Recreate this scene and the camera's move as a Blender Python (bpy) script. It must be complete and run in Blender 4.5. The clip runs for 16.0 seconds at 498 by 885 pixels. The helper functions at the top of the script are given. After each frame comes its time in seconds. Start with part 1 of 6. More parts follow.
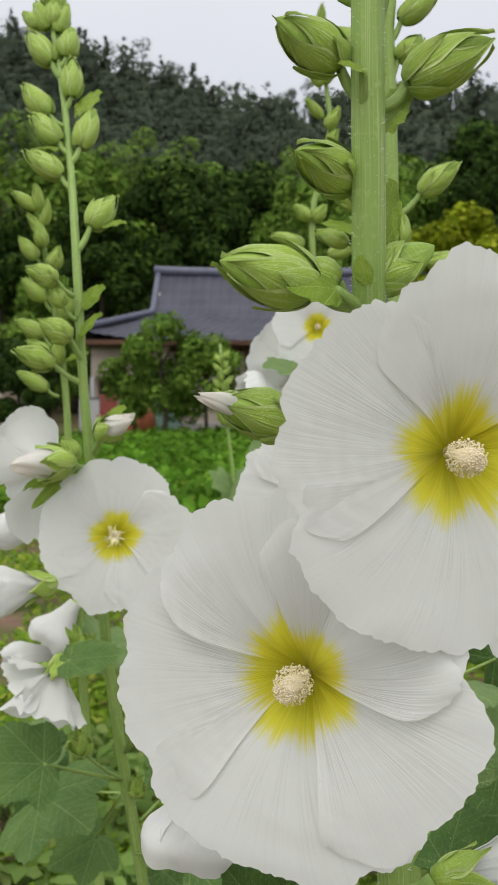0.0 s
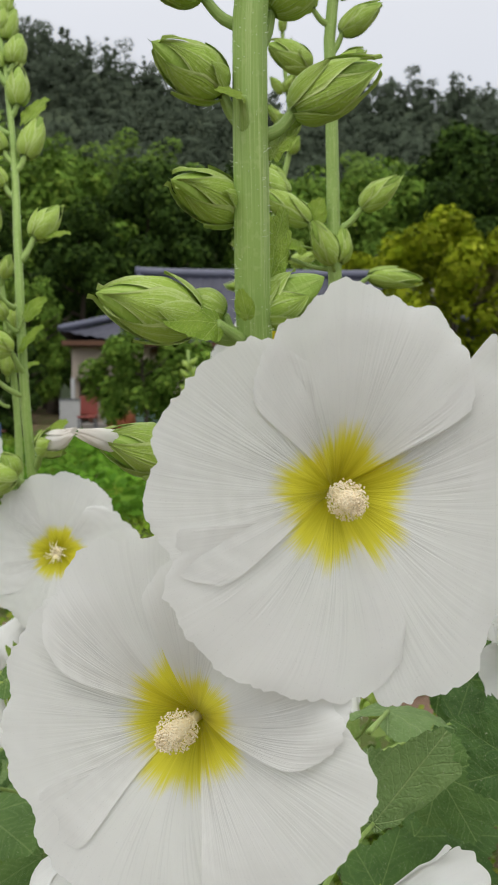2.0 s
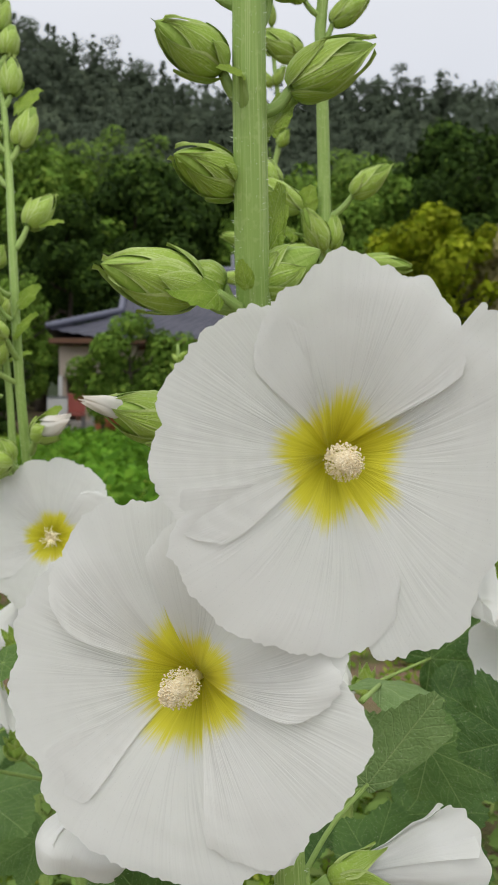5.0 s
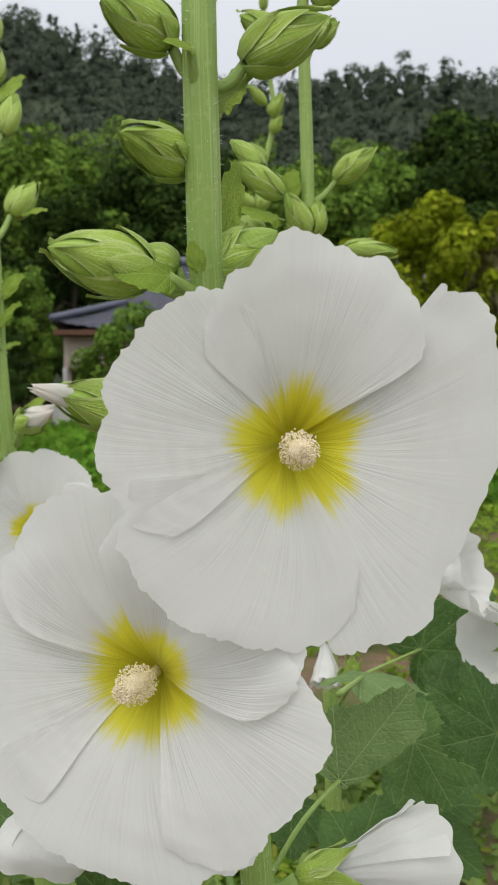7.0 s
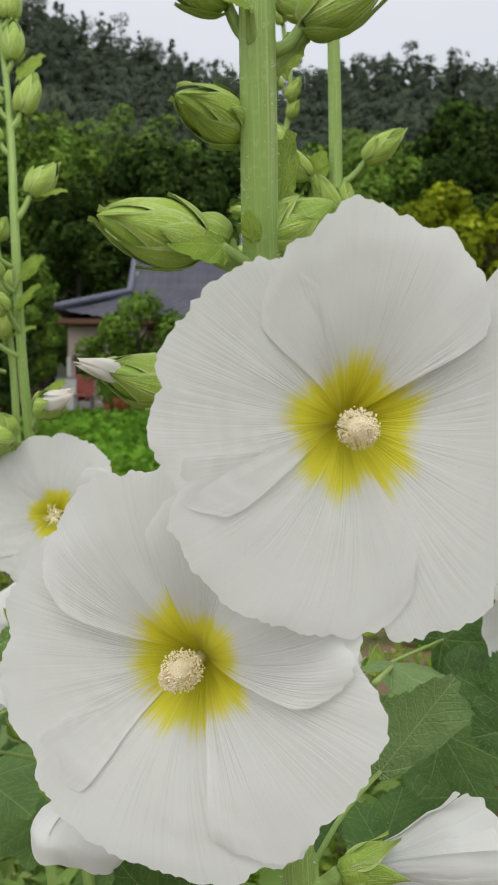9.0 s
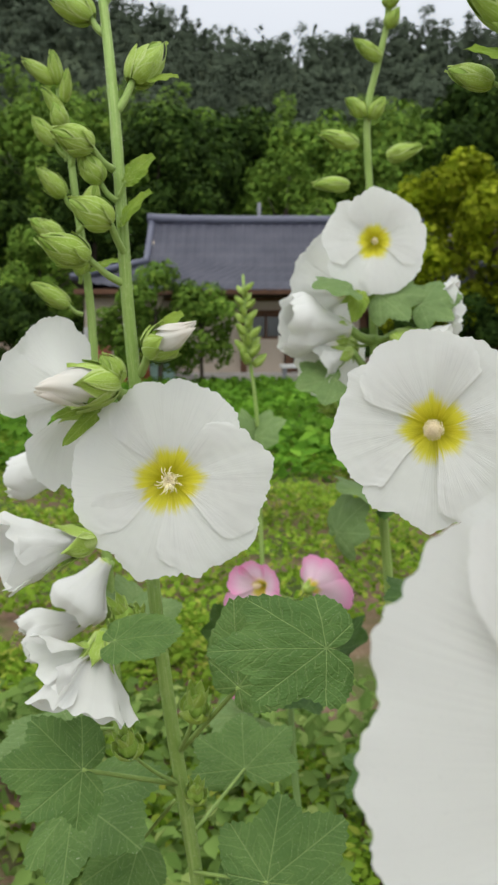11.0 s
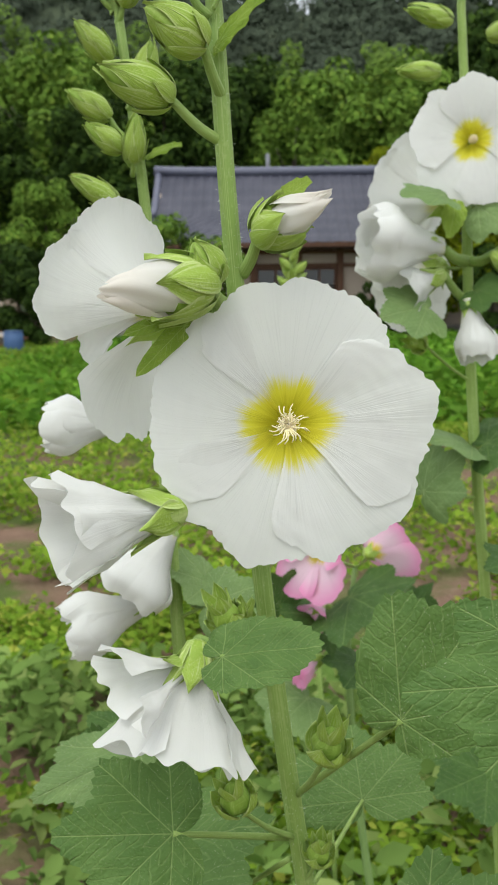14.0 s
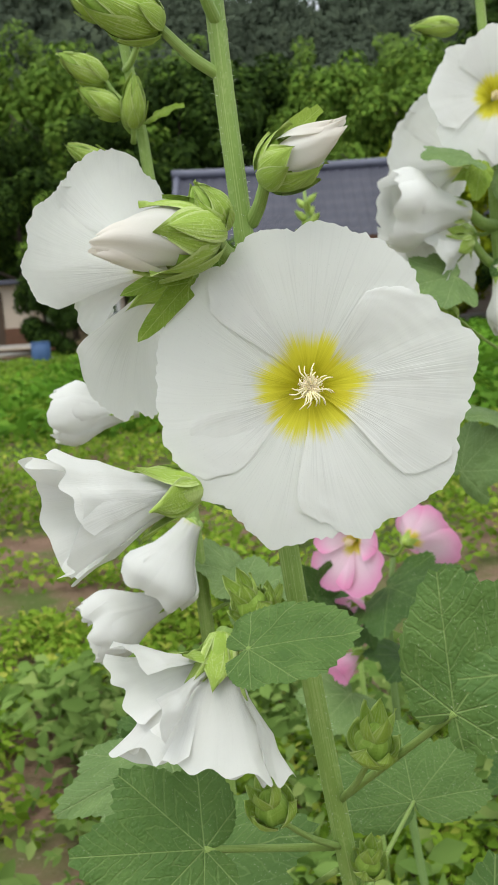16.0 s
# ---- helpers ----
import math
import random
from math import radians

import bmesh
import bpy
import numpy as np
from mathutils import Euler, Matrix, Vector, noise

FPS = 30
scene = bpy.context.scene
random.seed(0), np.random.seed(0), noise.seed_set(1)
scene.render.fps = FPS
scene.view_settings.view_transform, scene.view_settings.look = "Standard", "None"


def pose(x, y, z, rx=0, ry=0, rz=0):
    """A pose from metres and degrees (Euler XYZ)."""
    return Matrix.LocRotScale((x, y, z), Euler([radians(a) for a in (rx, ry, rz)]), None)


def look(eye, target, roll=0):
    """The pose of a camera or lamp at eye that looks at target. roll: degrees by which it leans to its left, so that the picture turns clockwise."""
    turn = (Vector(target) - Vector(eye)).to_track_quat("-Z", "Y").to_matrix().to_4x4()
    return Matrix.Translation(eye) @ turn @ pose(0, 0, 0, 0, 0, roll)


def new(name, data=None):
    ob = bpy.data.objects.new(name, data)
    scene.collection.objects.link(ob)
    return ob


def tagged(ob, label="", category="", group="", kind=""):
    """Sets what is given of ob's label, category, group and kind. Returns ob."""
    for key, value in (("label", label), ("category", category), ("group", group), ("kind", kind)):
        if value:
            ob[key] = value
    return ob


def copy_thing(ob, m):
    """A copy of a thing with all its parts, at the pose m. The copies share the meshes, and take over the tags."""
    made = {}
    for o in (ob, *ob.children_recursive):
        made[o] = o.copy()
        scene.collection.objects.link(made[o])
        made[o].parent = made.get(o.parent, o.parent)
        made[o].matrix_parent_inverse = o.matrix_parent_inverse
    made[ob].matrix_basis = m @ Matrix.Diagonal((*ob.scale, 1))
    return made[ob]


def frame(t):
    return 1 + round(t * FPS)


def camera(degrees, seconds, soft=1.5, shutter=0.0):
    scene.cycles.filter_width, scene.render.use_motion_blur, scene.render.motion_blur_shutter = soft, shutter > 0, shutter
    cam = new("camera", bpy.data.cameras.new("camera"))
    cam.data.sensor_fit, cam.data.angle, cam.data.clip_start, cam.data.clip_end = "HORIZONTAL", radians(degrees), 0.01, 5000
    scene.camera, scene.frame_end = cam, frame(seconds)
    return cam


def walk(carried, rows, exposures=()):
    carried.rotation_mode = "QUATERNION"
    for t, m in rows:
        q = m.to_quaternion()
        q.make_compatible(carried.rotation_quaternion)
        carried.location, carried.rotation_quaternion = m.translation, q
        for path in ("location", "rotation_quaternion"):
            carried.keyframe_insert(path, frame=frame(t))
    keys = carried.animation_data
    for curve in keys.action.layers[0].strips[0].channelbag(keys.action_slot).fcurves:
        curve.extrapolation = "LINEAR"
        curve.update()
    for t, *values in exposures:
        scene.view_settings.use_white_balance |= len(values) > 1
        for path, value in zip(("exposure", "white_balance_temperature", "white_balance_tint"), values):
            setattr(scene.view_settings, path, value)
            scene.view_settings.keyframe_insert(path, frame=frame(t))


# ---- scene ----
cam = camera(28.8, 16.0, soft=1.5)
ROWS = [
    (0.0, 0.0001, -0.0000, 1.2000, -0.00, -3.40, -0.07),
    (0.5, 0.0204, 0.0115, 1.2093, -0.72, -2.90, -0.12),
    (1.0, 0.0195, 0.0039, 1.2112, -1.14, -2.70, -0.56),
    (1.5, 0.0241, 0.0007, 1.2086, -1.06, -3.04, -0.47),
    (2.0, 0.0290, 0.0108, 1.2101, -1.05, -3.33, -0.26),
    (2.5, 0.0187, -0.0004, 1.2054, -1.38, -3.28, -0.33),
    (3.0, 0.0291, -0.0005, 1.2079, -1.42, -3.13, -0.01),
    (3.5, 0.0354, 0.0038, 1.2085, -1.42, -3.30, 0.07),
    (4.0, 0.0249, -0.0005, 1.2050, -1.82, -3.36, -0.14),
    (6.5, 0.0317, 0.0041, 1.2004, -1.53, -3.86, -0.07),
    (7.0, 0.0401, 0.0085, 1.2002, -1.43, -4.02, 0.27),
    (7.5, 0.0358, 0.0112, 1.1983, -1.58, -4.08, 0.18),
    (8.0, 0.0361, 0.0177, 1.1969, -1.66, -4.27, 0.21),
    (8.5, 0.0393, 0.0143, 1.1973, -1.52, -4.21, 0.14),
    (9.0, 0.0264, 0.0188, 1.1961, -1.26, -4.57, -0.25),
    (9.5, 0.0078, 0.0230, 1.1898, -1.08, -5.01, -0.96),
    (9.7, 0.0059, 0.0331, 1.1906, -0.63, -5.20, -0.83),
    (11.8, -0.1086, 0.2253, 1.1552, -1.35, -7.54, 1.09),
    (12.0, -0.1174, 0.2312, 1.1537, -1.83, -8.01, 1.59),
    (12.5, -0.1354, 0.2533, 1.1519, -1.92, -8.97, 1.33),
    (13.0, -0.1244, 0.2843, 1.1469, -0.41, -9.56, 0.78),
    (13.5, -0.1122, 0.3081, 1.1437, 2.02, -9.34, 0.92),
    (14.0, -0.1195, 0.3384, 1.1388, 0.14, -8.84, 0.72),
    (14.5, -0.1016, 0.3562, 1.1372, -0.28, -8.56, 2.02),
    (15.0, -0.1208, 0.3677, 1.1310, -0.03, -8.59, 1.23),
    (15.5, -0.1113, 0.3674, 1.1253, 1.41, -8.29, 2.91),
    (16.0, -0.1156, 0.3792, 1.1197, 2.00, -8.76, 3.86),
]
walk(cam, [(t, pose(x, y, z, 90 + pitch, 0, yaw) @ pose(0, 0, 0, 0, 0, -roll)) for t, x, y, z, yaw, pitch, roll in ROWS], exposures=[(0.0, -0.67, 6610, 8), (9.5, -0.67, 6610, 8), (12.0, -0.45, 6520, 5), (16.0, -0.40, 6500, 5)])
cam.data.dof.use_dof, cam.data.dof.focus_distance, cam.data.dof.aperture_fstop = True, 0.34, 56.0

# ---- world and light: a bright overcast sky ----
world = bpy.data.worlds.new("overcast_sky")
scene.world = world
world.use_nodes = True
wt = world.node_tree
wt.nodes.clear()
SUN_UP, SUN_ROUND = radians(62), radians(205)


def wn(kind):
    return wt.nodes.new(kind)


w_out = wn("ShaderNodeOutputWorld")
w_sky = wn("ShaderNodeTexSky")
w_sky.sky_type, w_sky.sun_disc, w_sky.sun_elevation, w_sky.sun_rotation = "NISHITA", False, SUN_UP, SUN_ROUND
w_bg = wn("ShaderNodeBackground")
w_bg.inputs["Strength"].default_value = 0.05
w_cloud = wn("ShaderNodeBackground")
w_coord = wn("ShaderNodeTexCoord")
w_sep = wn("ShaderNodeSeparateXYZ")
w_ramp = wn("ShaderNodeMapRange")
w_ramp.inputs[1].default_value, w_ramp.inputs[2].default_value = 0.0, 1.0
w_ramp.inputs[3].default_value, w_ramp.inputs[4].default_value = 0.84, 1.85
w_noise = wn("ShaderNodeTexNoise")
w_noise.inputs["Scale"].default_value, w_noise.inputs["Detail"].default_value = 3.0, 4.0
w_var = wn("ShaderNodeMapRange")
w_var.inputs[3].default_value, w_var.inputs[4].default_value = 0.94, 1.06
w_mul = wn("ShaderNodeMath")
w_mul.operation = "MULTIPLY"
w_side = wn("ShaderNodeMath")
w_side.operation = "MULTIPLY"
w_back = wn("ShaderNodeMapRange")
w_back.inputs[1].default_value, w_back.inputs[2].default_value = 0.2, -1.0
w_back.inputs[3].default_value, w_back.inputs[4].default_value = 1.0, 1.7
w_tone = wn("ShaderNodeMix")
w_tone.data_type = "RGBA"
w_tone.inputs[6].default_value, w_tone.inputs[7].default_value = (0.93, 0.925, 1.0, 1), (1.0, 0.995, 0.975, 1)
w_add = wn("ShaderNodeAddShader")
wl = wt.links.new
wl(w_coord.outputs["Generated"], w_sep.inputs[0])
wl(w_coord.outputs["Generated"], w_noise.inputs["Vector"])
wl(w_sep.outputs["Z"], w_ramp.inputs[0])
wl(w_noise.outputs["Fac"], w_var.inputs[0])
wl(w_ramp.outputs[0], w_mul.inputs[0])
wl(w_var.outputs[0], w_mul.inputs[1])
wl(w_sep.outputs["Z"], w_tone.inputs[0])
wl(w_tone.outputs[2], w_cloud.inputs["Color"])
wl(w_mul.outputs[0], w_side.inputs[0])
wl(w_sep.outputs["Y"], w_back.inputs[0])
wl(w_back.outputs[0], w_side.inputs[1])
wl(w_side.outputs[0], w_cloud.inputs["Strength"])
wl(w_sky.outputs[0], w_bg.inputs["Color"])
wl(w_bg.outputs[0], w_add.inputs[0])
wl(w_cloud.outputs[0], w_add.inputs[1])
wl(w_add.outputs[0], w_out.inputs[0])

sun = new("sun", bpy.data.lights.new("sun", "SUN"))
sun.data.energy, sun.data.angle, sun.data.color = 1.2, radians(25), (1.0, 0.97, 0.92)
sun.matrix_world = look((0, 0, 0), (-math.sin(SUN_ROUND) * math.cos(SUN_UP), -math.cos(SUN_ROUND) * math.cos(SUN_UP), -math.sin(SUN_UP)))

# ---- materials ----
class Mat:
    """A small builder of node materials."""

    def __init__(self, name, rough=0.6, spec=0.3):
        self.m = bpy.data.materials.new(name)
        self.m.use_nodes = True
        self.t = self.m.node_tree
        self.b = self.t.nodes["Principled BSDF"]
        self.o = self.t.nodes["Material Output"]
        self.b.inputs["Roughness"].default_value = rough
        self.b.inputs["Specular IOR Level"].default_value = spec

    def n(self, kind, ins=()):
        nd = self.t.nodes.new(kind)
        for k, v in dict(ins).items():
            self.set(nd.inputs[k], v)
        return nd

    def set(self, socket, v):
        if isinstance(v, bpy.types.NodeSocket):
            self.t.links.new(v, socket)
        else:
            socket.default_value = v

    def math(self, op, a, b=0.0, c=0.0):
        nd = self.n("ShaderNodeMath")
        nd.operation = op
        for i, v in enumerate((a, b, c)):
            self.set(nd.inputs[i], v)
        return nd.outputs[0]

    def step(self, v, lo, hi, a=0.0, b=1.0):
        nd = self.n("ShaderNodeMapRange")
        nd.interpolation_type = "SMOOTHSTEP"
        for i, s in enumerate((v, lo, hi, a, b)):
            self.set(nd.inputs[i], s)
        return nd.outputs[0]

    def noise(self, scale, detail=3.0, vec=None, rough=0.55):
        nd = self.n("ShaderNodeTexNoise", {"Scale": scale, "Detail": detail, "Roughness": rough})
        if vec is None:
            vec = self.n("ShaderNodeTexCoord").outputs["Object"]
        self.set(nd.inputs["Vector"], vec)
        return nd.outputs["Fac"]

    def mix(self, f, a, b):
        nd = self.n("ShaderNodeMix")
        nd.data_type = "RGBA"
        self.set(nd.inputs[0], f)
        for s, v in ((nd.inputs[6], a), (nd.inputs[7], b)):
            self.set(s, v if isinstance(v, bpy.types.NodeSocket) else (*v, 1))
        return nd.outputs[2]

    def uv(self):
        s = self.n("ShaderNodeSeparateXYZ")
        self.set(s.inputs[0], self.n("ShaderNodeUVMap").outputs[0])
        return s.outputs[0], s.outputs[1]

    def vec(self, x, y, z=0.0):
        c = self.n("ShaderNodeCombineXYZ")
        for i, v in enumerate((x, y, z)):
            self.set(c.inputs[i], v)
        return c.outputs[0]

    def color(self, v):
        self.set(self.b.inputs["Base Color"], v if isinstance(v, bpy.types.NodeSocket) else (*v, 1))
        return self

    def bump(self, h, dist, strength=1.0):
        nd = self.n("ShaderNodeBump", {"Height": h, "Distance": dist, "Strength": strength})
        self.set(self.b.inputs["Normal"], nd.outputs[0])
        return self

    def thin(self, share, col):
        """Let light through, as petals and leaves do."""
        tr = self.n("ShaderNodeBsdfTranslucent")
        self.set(tr.inputs[0], col if isinstance(col, bpy.types.NodeSocket) else (*col, 1))
        mx = self.n("ShaderNodeMixShader", {0: share})
        self.t.links.new(self.b.outputs[0], mx.inputs[1])
        self.t.links.new(tr.outputs[0], mx.inputs[2])
        self.t.links.new(mx.outputs[0], self.o.inputs[0])
        return self

    def rand(self):
        return self.n("ShaderNodeObjectInfo").outputs["Random"]

    def island(self):
        return self.n("ShaderNodeNewGeometry").outputs["Random Per Island"]


def petal_material(name, pale, edge, eye, deep, reach, rim=0.6, depth=0.00075):
    """u runs from the throat to the rim, v across the petal from -1 to 1."""
    k = Mat(name, 0.55, 0.25)
    u, v = k.uv()
    rnd = k.rand()
    fan = k.vec(k.math("MULTIPLY", v, 22.0), k.math("MULTIPLY", u, 0.9), k.math("MULTIPLY", rnd, 9.0))
    fine = k.vec(k.math("MULTIPLY", v, 62.0), k.math("MULTIPLY", u, 1.6), rnd)
    ribs, hair = k.noise(1.0, 2.0, fan), k.noise(1.0, 1.0, fine)
    calm = k.step(k.noise(1.0, 1.0, k.vec(k.math("MULTIPLY", v, 1.6), k.math("MULTIPLY", u, 2.0), k.math("MULTIPLY", rnd, 30.0))), 0.40, 0.62, 0.28, 1.0)
    spots = k.noise(150.0, 1.0)
    soft = k.noise(2.0, 1.0, k.vec(k.math("MULTIPLY", v, 1.4), k.math("MULTIPLY", u, 2.6), k.math("MULTIPLY", rnd, 17.0)))
    streak = k.math("MULTIPLY", k.math("SUBTRACT", ribs, 0.5), 0.10)
    middle = k.math("MULTIPLY", k.math("MULTIPLY", v, v), -0.06)
    lobe = k.noise(1.0, 2.0, k.vec(k.math("MULTIPLY", v, 2.6), k.math("MULTIPLY", u, 2.0), k.math("MULTIPLY", rnd, 41.0)))
    middle = k.math("ADD", middle, k.math("MULTIPLY", k.math("SUBTRACT", lobe, 0.5), 0.20))
    lim = k.math("ADD", k.math("ADD", streak, middle), reach)
    lim = k.math("ADD", lim, k.math("MULTIPLY", k.math("SUBTRACT", hair, 0.5), 0.12))
    outer = k.math("SUBTRACT", 1.0, k.step(u, k.math("SUBTRACT", lim, 0.04), k.math("ADD", lim, 0.085)))
    inner = k.math("SUBTRACT", 1.0, k.step(u, k.math("SUBTRACT", lim, 0.22), k.math("SUBTRACT", lim, 0.03)))
    white = k.mix(k.step(u, rim, 1.03), pale, edge)
    white = k.mix(k.math("MULTIPLY", k.step(hair, 0.50, 0.68), k.math("MULTIPLY", calm, k.step(u, 0.95, 0.3, 0.10, 0.50))), white, tuple(c * 0.78 for c in pale))
    white = k.mix(k.math("MULTIPLY", k.step(spots, 0.68, 0.76), 0.4), white, tuple(c * 0.72 for c in pale))
    col = k.mix(outer, white, eye)
    col = k.mix(k.math("MULTIPLY", inner, 0.95), col, deep)
    k.color(col)
    h = k.math("ADD", k.math("MULTIPLY", ribs, 0.40), k.math("MULTIPLY", hair, 0.55))
    h = k.math("ADD", k.math("MULTIPLY", k.math("MULTIPLY", h, calm), k.step(u, 0.98, 0.45, 0.30, 1.0)), k.math("MULTIPLY", soft, 1.3))
    k.bump(h, depth, 0.85)
    k.b.inputs["Sheen Weight"].default_value = 0.15
    return k.thin(0.38, col).m


M_PETAL = petal_material("white_petal", (0.81, 0.812, 0.785), (0.82, 0.823, 0.80), (0.79, 0.73, 0.05), (0.50, 0.45, 0.004), 0.300)
M_PETAL_BACK = petal_material("white_outer_petal", (0.81, 0.812, 0.785), (0.82, 0.823, 0.80), (0.80, 0.80, 0.40), (0.68, 0.70, 0.18), 0.16)
M_PINK = petal_material("pink_petal", (0.88, 0.64, 0.76), (0.84, 0.33, 0.58), (0.80, 0.66, 0.10), (0.62, 0.46, 0.02), 0.24, 0.50)
M_CREAM = petal_material("cream_petal", (0.83, 0.815, 0.76), (0.83, 0.78, 0.71), (0.80, 0.78, 0.40), (0.7, 0.7, 0.3), 0.02, 0.6, 0.0003)


def green_material(name, a, b, vein, rough=0.55, through_it=0.18, ribs=9.0, depth=0.0004, margin=0.0):
    """Sepals, buds and stems: u runs along, v across."""
    k = Mat(name, rough, 0.3)
    u, v = k.uv()
    rnd = k.rand()
    lines = k.noise(1.0, 2.0, k.vec(k.math("MULTIPLY", v, ribs), k.math("MULTIPLY", u, 1.6), k.math("MULTIPLY", rnd, 20.0)))
    blot = k.noise(38.0, 4.0)
    base = k.mix(k.math("ADD", k.math("MULTIPLY", blot, 0.7), k.math("MULTIPLY", rnd, 0.3)), a, b)
    across = k.noise(1.0, 2.0, k.vec(k.math("MULTIPLY", v, 6.0), k.math("MULTIPLY", u, 26.0), k.math("MULTIPLY", rnd, 11.0)))
    col = k.mix(k.math("MULTIPLY", k.step(lines, 0.50, 0.70), 0.42), base, vein)
    col = k.mix(k.math("MULTIPLY", k.step(across, 0.54, 0.68), 0.22), col, vein)
    col = k.mix(k.math("MULTIPLY", k.step(k.math("ABSOLUTE", v), 0.76, 0.94), margin), col, vein)
    k.color(col)
    k.bump(k.math("ADD", lines, k.math("MULTIPLY", across, 0.5)), depth, 0.9)
    k.b.inputs["Sheen Weight"].default_value = 0.03
    return k.thin(through_it, col).m


M_STEM = green_material("stem_green", (0.195, 0.312, 0.068), (0.330, 0.462, 0.122), (0.50, 0.60, 0.25), 0.5, 0.04, 26.0, 0.0003)
M_STEM_LOW = green_material("low_stem_green", (0.15, 0.25, 0.07), (0.23, 0.34, 0.115), (0.29, 0.39, 0.16), 0.5, 0.03, 20.0, 0.0003)
M_SEPAL = green_material("sepal_green", (0.245, 0.385, 0.042), (0.385, 0.525, 0.085), (0.70, 0.77, 0.40), 0.5, 0.10, 13.0, 0.0006, 0.38)
M_BUD = green_material("bud_green", (0.17, 0.285, 0.030), (0.28, 0.41, 0.06), (0.42, 0.53, 0.16), 0.55, 0.03, 12.0, 0.0004)

k = Mat("pollen", 0.8, 0.1)
k.color(k.mix(k.island(), (0.90, 0.76, 0.50), (0.93, 0.86, 0.68)))
M_POLLEN = k.m
k = Mat("stigma", 0.6, 0.2)
k.color(k.mix(k.noise(300.0), (0.92, 0.83, 0.48), (0.94, 0.88, 0.62)))
M_STIGMA = k.m
k = Mat("stem_hair", 0.7, 0.2)
k.color(k.mix(k.island(), (0.62, 0.70, 0.50), (0.78, 0.82, 0.70)))
M_HAIR = k.m


def leaf_material(name, a, b, vein, thin=0.25):
    """x and y of the leaf's own plane are stored as its uv; veins fan out from the stalk."""
    k = Mat(name, 0.55, 0.22)
    x, y = k.uv()
    ang = k.math("ARCTAN2", x, k.math("ADD", y, 0.0001))
    r = k.math("SQRT", k.math("ADD", k.math("MULTIPLY", x, x), k.math("MULTIPLY", y, y)))
    step = 0.76
    off = k.math("SUBTRACT", k.math("PINGPONG", k.math("ADD", ang, step * 20), step / 2), 0.0)
    # distance to the nearest of the main veins
    near = k.math("MULTIPLY", r, k.math("SINE", off))
    main = k.math("SUBTRACT", 1.0, k.step(near, 0.002, 0.009))
    side_v = k.math("ADD", k.math("SUBTRACT", k.math("MULTIPLY", r, 9.0), k.math("MULTIPLY", near, 11.0)), k.math("MULTIPLY", k.noise(5.0, 3.0, k.vec(x, y, k.rand())), 1.3))
    side = k.math("SUBTRACT", 1.0, k.step(k.math("PINGPONG", side_v, 0.5), 0.02, 0.13))
    wob = k.math("MULTIPLY", k.noise(9.0, 2.0, k.vec(x, y, k.rand())), 0.09)
    warp = k.vec(k.math("ADD", x, wob), k.math("SUBTRACT", y, wob), k.math("MULTIPLY", k.rand(), 7.0))
    cells = k.n("ShaderNodeTexVoronoi", {"Scale": 30.0})
    cells.feature = "SMOOTH_F1"
    cells.inputs["Smoothness"].default_value = 0.45
    k.set(cells.inputs["Vector"], warp)
    net = k.step(cells.outputs["Distance"], 0.75, 0.10)
    big, fine = k.noise(2.5, 3.0, warp), k.noise(38.0, 3.0, warp)
    base = k.mix(k.step(k.math("ADD", k.math("MULTIPLY", big, 0.75), k.math("MULTIPLY", k.rand(), 0.25)), 0.3, 0.7), a, b)
    base = k.mix(k.math("MULTIPLY", k.math("SUBTRACT", 1.0, net), 0.22), base, tuple(c * 0.7 for c in a))
    base = k.mix(k.math("MULTIPLY", fine, 0.15), base, tuple(c * 0.5 for c in a))
    base = k.mix(k.math("MULTIPLY", side, 0.16), base, vein)
    col = k.mix(k.math("MULTIPLY", main, 0.5), base, vein)
    # pale dust specks
    dust = k.step(k.noise(95.0, 1.0, warp), 0.70, 0.74)
    col = k.mix(k.math("MULTIPLY", dust, 0.7), col, (0.55, 0.56, 0.42))
    k.color(col)
    h = k.math("ADD", k.math("MULTIPLY", net, 0.75), k.math("MULTIPLY", main, -1.0))
    h = k.math("ADD", h, k.math("MULTIPLY", side, -0.6))
    k.bump(h, 0.00048, 0.7)
    return k.thin(thin, col).m


# leaf green darkened: the shade among the plants is put into the colour
M_LEAF_SHADE = leaf_material("shaded_hollyhock_leaf", (0.052, 0.112, 0.024), (0.088, 0.172, 0.038), (0.22, 0.32, 0.10))
M_LEAF_MID = leaf_material("mid_hollyhock_leaf", (0.092, 0.178, 0.041), (0.146, 0.250, 0.064), (0.34, 0.45, 0.165))
M_YOUNG = leaf_material("young_hollyhock_leaf", (0.20, 0.32, 0.030), (0.31, 0.43, 0.060), (0.50, 0.60, 0.20))
M_LEAF_PALE = leaf_material("pale_hollyhock_leaf", (0.165, 0.265, 0.088), (0.23, 0.34, 0.120), (0.38, 0.48, 0.21))


def foliage_material(name, a, b, c, thin=0.35):
    k = Mat(name, 0.8, 0.08)
    i = k.island()
    col = k.mix(k.step(i, 0.0, 0.6), a, b)
    col = k.mix(k.step(i, 0.75, 1.0), col, c)
    patch = k.step(k.noise(0.9, 2.0), 0.35, 0.7, 0.65, 1.2)
    hsv = k.n("ShaderNodeHueSaturation", {"Value": patch, "Color": col})
    k.color(hsv.outputs[0])
    return k.thin(thin, hsv.outputs[0]).m


